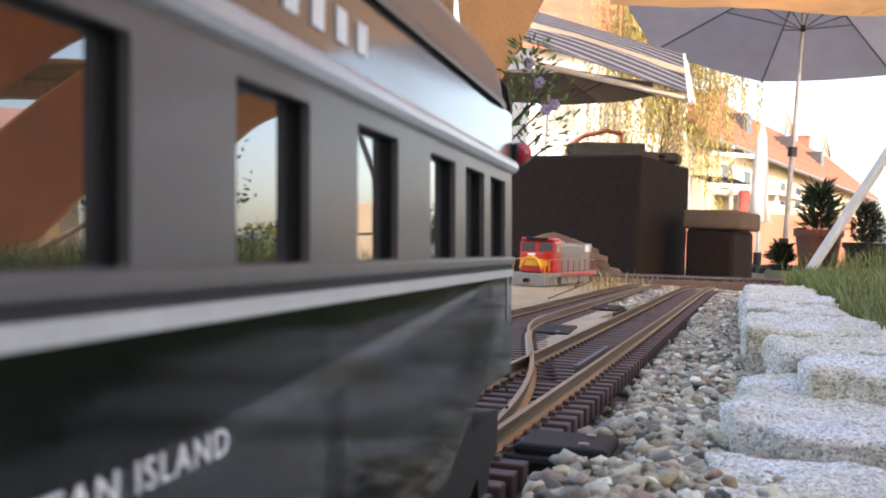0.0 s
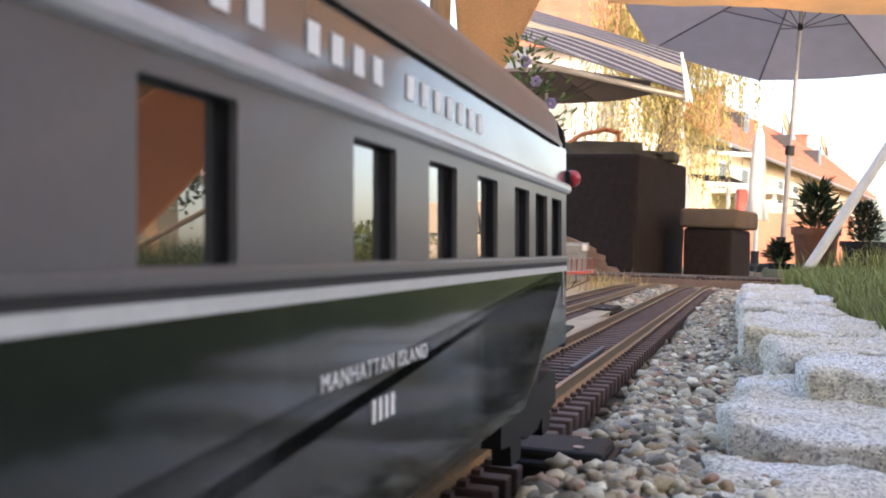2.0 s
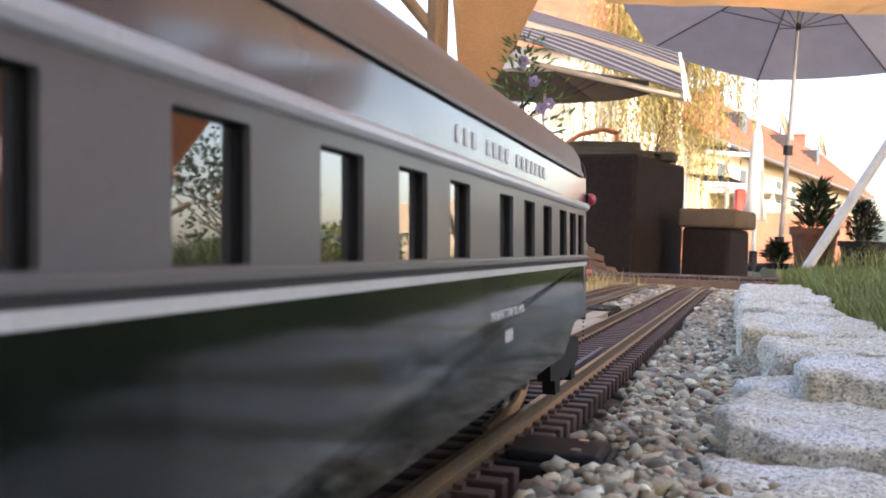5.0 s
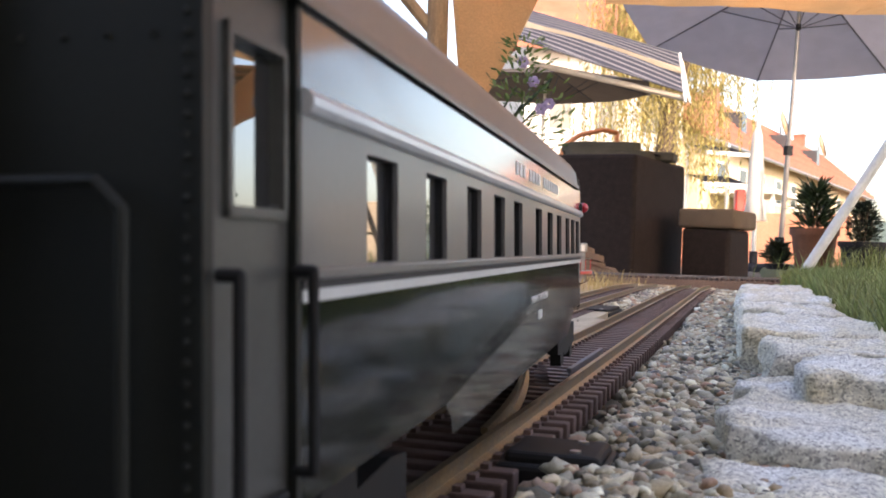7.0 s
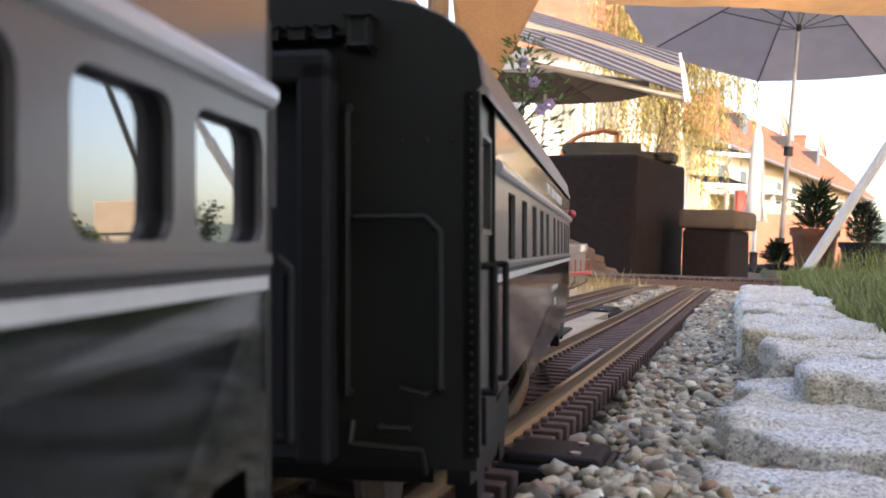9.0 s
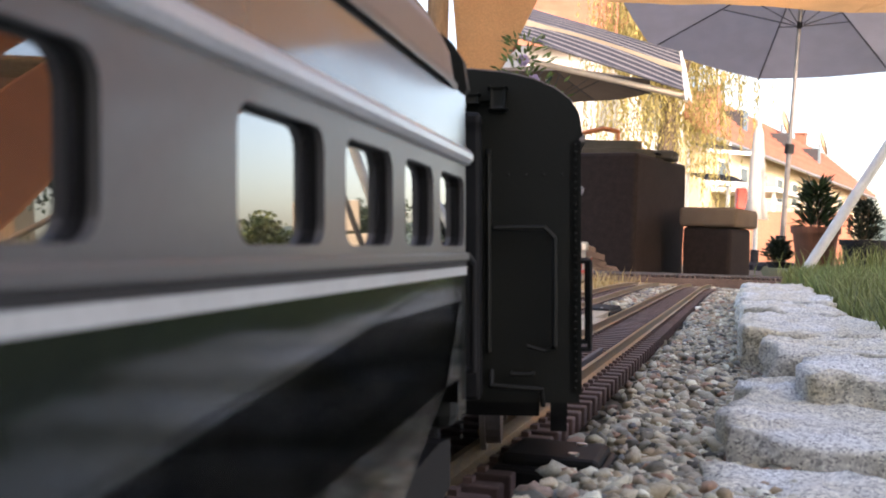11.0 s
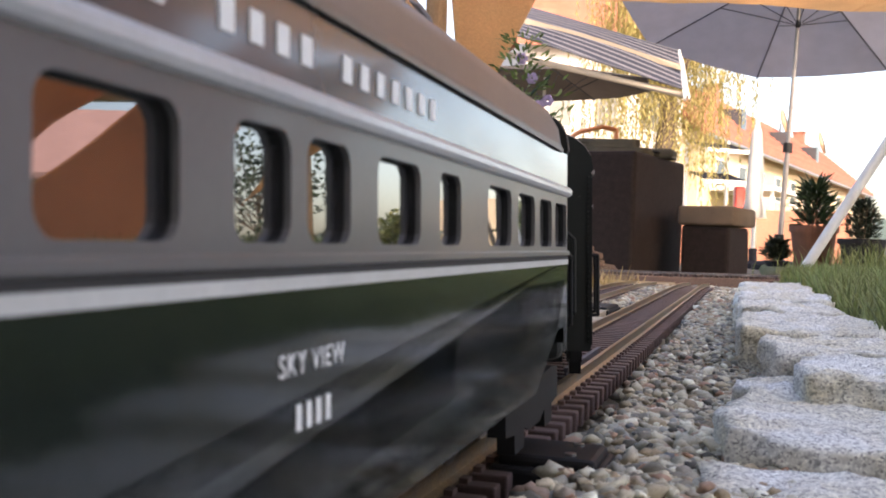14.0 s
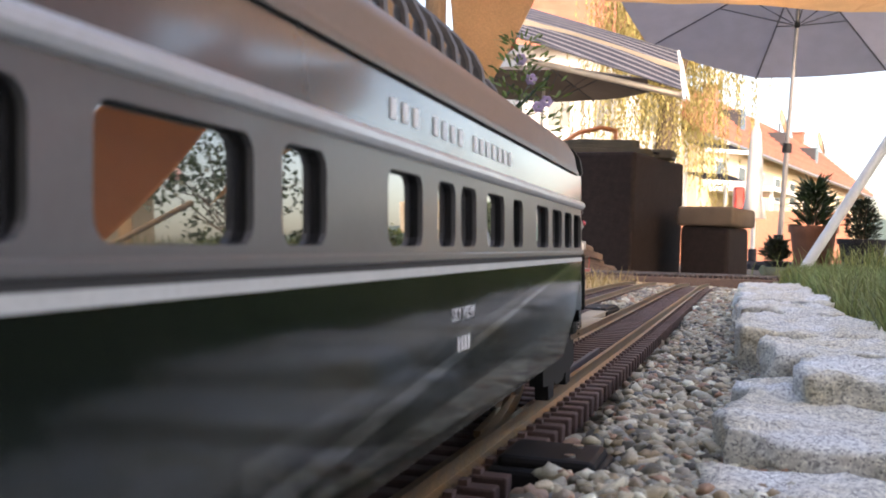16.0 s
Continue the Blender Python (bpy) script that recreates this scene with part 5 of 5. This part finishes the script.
lf = leaf_plant("foliage", fl, 330, 0.021, 0.006, 0.12, 0.22, "leaf_light", 5, 0.4)
lf.matrix_basis = Matrix.Translation((0.09, 0, 0.29))
for i, (x, z) in enumerate(((0.105, 0.425), (0.135, 0.385), (0.120, 0.375), (0.085, 0.46))):
    bm = bmesh.new()
    for k in range(6):
        a = k * 1.047
        bmesh.ops.create_uvsphere(bm, u_segments=8, v_segments=6, radius=0.005, matrix=Matrix.Translation((x + 0.0065 * math.cos(a), -0.03, z + 0.0065 * math.sin(a))) @ Matrix.Diagonal((1, 0.3, 1, 1)))
    part("blossom", bm, "flower", fl, "pale purple blossom")

# ---- willow ----


def willow():
    w = empty("willow_tree", Matrix.Translation((3.6, 17.0, -0.12)), "weeping willow with yellowing hanging foliage", "tree")
    bm = bmesh.new()
    tube(bm, (0, 0, 0), (0.1, 0, 2.6), 0.22, 0.16, 12)
    r5 = random.Random(7)
    heads = []
    for i in range(26):
        a = r5.uniform(0, 6.28)
        r = r5.uniform(0.2, 1.55)
        tip = Vector((r * math.cos(a), r * math.sin(a), 4.9 - 0.5 * r + r5.uniform(-0.6, 0.5)))
        mid = Vector((tip.x * 0.4, tip.y * 0.4, 3.7))
        bent(bm, [Vector((0.1, 0, 2.4)), mid, tip], 0.05, 6)
        heads.append(tip)
    part("trunk", bm, "bark", w)
    vs, fs = [], []
    for _ in range(460):
        t = r5.choice(heads) + Vector((r5.gauss(0, 0.33), r5.gauss(0, 0.33), r5.gauss(0, 0.25)))
        ln = r5.uniform(0.8, 3.2)
        z = t.z
        sway = Vector((r5.uniform(-0.08, 0.08), r5.uniform(-0.08, 0.08), 0))
        while z > max(t.z - ln, 0.75):
            z -= r5.uniform(0.03, 0.065)
            c = t + sway * (t.z - z)
            c.z = z
            a = r5.uniform(0, 6.28)
            d = Vector((math.cos(a) * 0.5, math.sin(a) * 0.5, -0.9)).normalized() * r5.uniform(0.07, 0.13)
            s = Vector((-math.sin(a), math.cos(a), 0)) * 0.014
            k = len(vs)
            vs += [tuple(c), tuple(c + d * 0.5 + s), tuple(c + d), tuple(c + d * 0.5 - s)]
            fs.append((k, k + 1, k + 2, k + 3))
    me = bpy.data.meshes.new("crown")
    me.from_pydata(vs, [], fs)
    me.materials.append(M["willow_leaf"])
    c = new("crown", me)
    c.parent = w


willow()


def leafy_tree(name, label, x, y, z, h, r, n, seed, mat="leaf", leaf=0.06):
    t = empty(name, Matrix.Translation((x, y, z)), label, "tree", "background trees")
    r6 = random.Random(seed)
    bm = bmesh.new()
    tube(bm, (0, 0, 0), (0, 0, h * 0.55), 0.04 * h / 2, 0.02 * h / 2, 10)
    ends = []
    for i in range(22):
        a = r6.uniform(0, 6.28)
        q = r6.uniform(0.3, 1.0) * r
        e = Vector((q * math.cos(a), q * math.sin(a), h * r6.uniform(0.35, 1.0)))
        tube(bm, (0, 0, h * r6.uniform(0.25, 0.5)), e, 0.012 * h / 2, 0.004 * h / 2, 6)
        ends.append(e)
    part("trunk", bm, "bark", t)
    vs, fs = [], []
    for _ in range(n):
        c = r6.choice(ends) * r6.uniform(0.75, 1.05) + Vector((r6.gauss(0, r * 0.16), r6.gauss(0, r * 0.16), r6.gauss(0, h * 0.06)))
        d = Vector((r6.gauss(0, 1), r6.gauss(0, 1), r6.gauss(-0.3, 0.8))).normalized() * leaf * r6.uniform(0.6, 1.2)
        s = d.cross(Vector((r6.gauss(0, 1), r6.gauss(0, 1), r6.gauss(0, 1)))).normalized() * leaf * 0.3
        k = len(vs)
        vs += [tuple(c), tuple(c + d * 0.5 + s), tuple(c + d), tuple(c + d * 0.5 - s)]
        fs.append((k, k + 1, k + 2, k + 3))
    me = bpy.data.meshes.new("crown")
    me.from_pydata(vs, [], fs)
    me.materials.append(M[mat])
    c = new("crown", me)
    c.parent = t


leafy_tree("fruit_tree", "slim fruit tree with loose dark leaves", 8.0, 9.2, -0.1, 1.8, 1.05, 1500, 3, leaf=0.09)
leafy_tree("garden_bush", "rounded green garden bush behind the lawn", 5.0, 6.4, -0.1, 0.42, 0.55, 2200, 4, leaf=0.06)
leafy_tree("garden_bush", "low yellow-green garden bush", 4.3, 6.6, -0.1, 0.50, 0.35, 2200, 5, "grass", leaf=0.06)
leafy_tree("far_tree", "pale leafy tree beyond the house row", 34, 66, -0.1, 4.2, 2.6, 2500, 6, leaf=0.35)

# ---- pergola, houses, hills ----
pg = empty("pergola", turned(4.6, 4.45, -0.1, -45), "timber pergola roofed with bamboo canes", "pergola")
for x in (-0.9, 0.0, 0.9):
    part("upright", boxes(((x - 0.04, -0.04, 0), (x + 0.04, 0.04, 1.20))), "wood_pale", pg)
part("beam", boxes(((-1.2, -0.05, 1.20), (1.2, 0.05, 1.30))), "wood_pale", pg)
for i in range(16):
    part("cane", tube(bmesh.new(), (-1.4, -0.5 + i * 0.075, 1.32 + 0.01 * (i % 3)), (1.4, -0.5 + i * 0.075, 1.32 + 0.01 * ((i + 1) % 3)), 0.02, None, 8), "wood_pale", pg)
sh = empty("garden_house", turned(13.1, 8.5, 0.15, -57), "low garden house with a faded pink roof", "house")
part("wall", boxes(((-3, -1.5, -0.3), (3, 1.5, 1.25))), "plaster", sh)
rb = bmesh.new()
sweep(rb, [(-1.9, 1.2), (0, 2.3), (1.9, 1.2), (1.9, 1.12), (0, 2.2), (-1.9, 1.12)], [((-3.3, 0, 0), (0, 1, 0)), ((3.3, 0, 0), (0, 1, 0))], True)
part("roof", rb, "pink_roof", sh)


def house_row():
    """A row of two-storey houses in line: wall, openings with frames and panes, tiled roof, chimneys."""
    a = Vector((10.2, 40, -0.12))
    d = Vector((20.4, 35, 0))
    n = d.length
    u = d.normalized()
    m = Matrix.Translation(a) @ Matrix.Rotation(math.atan2(u.y, u.x), 4, "Z")
    hs = empty("house_row", m, "row of cream houses with red tiled roofs", "house")
    part("wall", boxes(((-1.0, 0, 0), (n + 3, 7, 4.7))), "plaster", hs)
    part("brick_plinth", boxes(((-1.05, -0.05, 0), (n * 0.35, 0.0, 1.6))), "brick_red", hs)
    rf = bmesh.new()
    sweep(rf, [(-0.5, 4.55), (3.5, 7.9), (7.5, 4.55), (7.5, 4.4), (3.5, 7.75), (-0.5, 4.4)], [((-1.6, 0, 0), (0, 1, 0)), ((n + 3.5, 0, 0), (0, 1, 0))], True)
    roof = part("roof", rf, "roof_tile", hs)
    tl = bmesh.new()
    for j in range(14):
        y0 = -0.5 + j * 4.0 / 14
        z0 = 4.56 + (y0 + 0.5) * 3.35 / 4
        box(tl, (-1.6, y0, z0), (n + 3.5, y0 + 0.30, z0 + 0.27), 0.0)
    tagged(part("tiling", tl, "roof_tile", roof), kind="stuff")
    part("gutter", tube(bmesh.new(), (-1.6, -0.55, 4.48), (n + 3.5, -0.55, 4.48), 0.08), "steel", hs)
    for x in (12.0, 34.5):
        cb = boxes(((x, 3.0, 7.0), (x + 0.7, 3.7, 8.5)), ((x - 0.06, 2.94, 8.5), (x + 0.76, 3.76, 8.62)))
        part("chimney", cb, "brick_red", roof)
    for x in (9.0, 19.0, 28.0):
        part("skylight", boxes(((x, 0.9, 5.8), (x + 0.9, 1.9, 6.85))), "pane_dark", roof)
    for i in range(11):
        x = 1.5 + i * 3.6
        w = part("window", boxes(((x, -0.04, 2.6), (x + 1.3, 0.02, 3.9))), "white_metal", hs)
        part("pane", boxes(((x + 0.1, -0.055, 2.7), (x + 0.62, -0.035, 3.8)), ((x + 0.68, -0.055, 2.7), (x + 1.2, -0.035, 3.8))), "pane_dark", w)
    for x, z in ((25.9, 8.2), (38.7, 8.2)):
        ds = lathe(bmesh.new(), [(0.9, 0.16), (0.7, 0.05), (0.3, 0.0), (0.02, 0.0)], 20)
        bmesh.ops.transform(ds, matrix=Matrix.Translation((x, 2.6, z)) @ Matrix.Rotation(radians(75), 4, "X"), verts=ds.verts[:])
        part("satellite_dish", ds, "wood_pale", roof, smooth=True)
        part("dish_mast", tube(bmesh.new(), (x, 2.75, z - 1.6), (x, 2.75, z), 0.06), "steel", roof)
    part("flat_canopy", boxes(((0.5, -2.6, 2.5), (5.5, -0.05, 2.68))), "white_metal", hs)
    for x in (0.7, 5.3):
        part("canopy_post", boxes(((x, -2.5, 0), (x + 0.12, -2.38, 2.5))), "white_metal", hs)


house_row()
gb = empty("house_awning", turned(8.05, 30, 0.0, 20), "two dark grey folding awnings with white front bars", "awning")
for z in (2.05, 2.95):
    part("cloth", sheet(bmesh.new(), [(-0.75, 0.6, z + 0.30), (0.75, 0.6, z + 0.30), (0.75, -0.5, z), (-0.75, -0.5, z)], 8, 4, 0.02, 0.02), "dark_pot", gb)
    part("front_bar", boxes(((-0.80, -0.56, z - 0.10), (0.80, -0.48, z + 0.02)), bevel=0.01), "white_metal", gb)
for x in (-0.72, 0.72):
    part("post", boxes(((x - 0.04, 0.55, -0.12), (x + 0.04, 0.63, 3.3))), "white_metal", gb)
bh = empty("brick_house", turned(2.4, 32, -0.12, 8), "house with a broad red tiled roof behind the awning", "house")
part("wall", boxes(((0, 0, 0), (5.2, 8, 6.6))), "white_cloth", bh)
rf = bmesh.new()
sweep(rf, [(-0.5, 6.5), (4.2, 10.5), (8.6, 6.5), (8.6, 6.3), (4.2, 10.3), (-0.5, 6.3)], [((-0.4, 0, 0), (0, 1, 0)), ((5.6, 0, 0), (0, 1, 0))], True)
roof = part("roof", rf, "roof_tile", bh)
tl = bmesh.new()
for j in range(18):
    y0 = -0.5 + j * 4.7 / 18
    z0 = 6.52 + (y0 + 0.5) * 4.0 / 4.7
    box(tl, (-0.4, y0, z0), (5.6, y0 + 0.28, z0 + 0.28))
tagged(part("tiling", tl, "roof_tile", roof), kind="stuff")
for i in range(3):
    wn2 = part("window", boxes(((0.7 + i * 1.5, -0.05, 3.8), (1.6 + i * 1.5, 0.02, 5.2))), "white_metal", bh)
    part("pane", boxes(((0.8 + i * 1.5, -0.06, 3.9), (1.5 + i * 1.5, -0.04, 5.1))), "pane_dark", wn2)
rc = bmesh.new()
box(rc, (-0.06, -0.05, 0.0), (0.06, 0.05, 0.26), 0.02)
tagged(part("red_canister", rc, "loco_red", at=Matrix.Translation((3.36, 11.6, 0.53))), "small red canister on the garden wall", "canister")
gw = bmesh.new()
box(gw, (-1.2, -0.12, -0.12), (1.0, 0.12, 0.53), 0.01)
tagged(part("garden_wall", gw, "brick_red", at=Matrix.Translation((3.6, 11.6, 0))), "low red brick garden wall behind the terrace", "wall", kind="structure")


def hills():
    bm = bmesh.new()
    rows = []
    for k, (d, hgt) in enumerate(((600, 0), (700, 16), (900, 34), (1000, 30))):
        rows.append([bm.verts.new((d * math.sin(a), d * math.cos(a), hgt * (0.75 + 0.5 * noise.noise((a * 3, k, 0))))) for a in [2 * math.pi * i / 160 for i in range(160)]])
    for a, b in zip(rows, rows[1:]):
        for i in range(160):
            bm.faces.new((a[i], a[(i + 1) % 160], b[(i + 1) % 160], b[i]))
    tagged(part("hills", bm, "hill", smooth=True), "distant wooded hills on the horizon", "hills", kind="structure")


hills()

# unseen house added behind the eye so that its shadow lies over the line
nb = empty("unseen_shading_house", Matrix.Translation((1.0, -4.5, -0.12)), "unseen plain plastered house added to shade the garden", "house")
part("wall", boxes(((-6.0, -6.0, 0.0), (4.2, 0.0, 6.2))), "plaster", nb)
rf = bmesh.new()
sweep(rf, [(-6.5, 6.1), (-3.0, 7.4), (0.4, 6.1), (0.4, 5.95), (-3.0, 7.25), (-6.5, 5.95)], [((-6.4, 0, 0), (0, 1, 0)), ((4.6, 0, 0), (0, 1, 0))], True)
part("roof", rf, "roof_tile", nb)

# ---- motion ----
FRONT_AT = list(enumerate((0.2711, 0.3236, 0.3812, 0.4361, 0.4890, 0.5432, 0.5995, 0.6577, 0.7177, 0.7774, 0.8332, 0.8894, 0.9461, 0.9997, 1.0593, 1.1199, 1.1809)))
GAP = 0.0926
CANT, SHIFT = radians(2.1), 0.0033
PIVOT_A, PIVOT_B = 0.020, 0.523


def front(t):
    """Where the leading end stands on the line at t seconds, gliding between the rows."""
    i = min(int(t), 15)
    p = [FRONT_AT[min(max(j, 0), 16)][1] for j in (i - 1, i, i + 1, i + 2)]
    if i == 0:
        p[0] = 2 * p[1] - p[2]
    if i == 15:
        p[3] = 2 * p[2] - p[1]
    u = t - i
    return 0.5 * (2 * p[1] + (p[2] - p[0]) * u + (2 * p[0] - 5 * p[1] + 4 * p[2] - p[3]) * u * u + (3 * p[1] - p[0] - 3 * p[2] + p[3]) * u ** 3)


def on_line(front_l, length, swing=0.0):
    """The pose of a car whose front end stands at that length of the line: its bogies keep to the centre line."""
    a, b = branch(front_l - PIVOT_A), branch(front_l - PIVOT_B)
    fa, fb = tk(a[0], a[1]), tk(b[0], b[1])
    d = (fa - fb).normalized()
    nose = fa + d * PIVOT_A
    d.rotate(Euler((0, 0, swing)))
    return Matrix.Translation(nose - d * (length / 2) - Vector((0, 0, CANT * HALF))) @ Matrix.Rotation(math.atan2(d.y, d.x), 4, "Z") @ Matrix.Translation((0, -SHIFT, 0)) @ Matrix.Rotation(-CANT, 4, "X")


def tail_swing(t):
    """The tail of the leading car swings out as it comes off the reverse curve."""
    u = min(max((t - 8.5) / 3.0, 0.0), 1.0)
    v = min(max((t - 12.5) / 3.0, 0.0), 1.0)
    return radians(0.95) * (u * u * (3 - 2 * u) - 0.8 * v * v * (3 - 2 * v))


def motions():
    times = [0.5 * i for i in range(33)]
    walk(observation_car, [(t, on_line(front(t), OBS_L, tail_swing(t))) for t in times])
    walk(dome_car, [(t, on_line(front(t) - OBS_L - GAP, DOME_L)) for t in times])


motions()
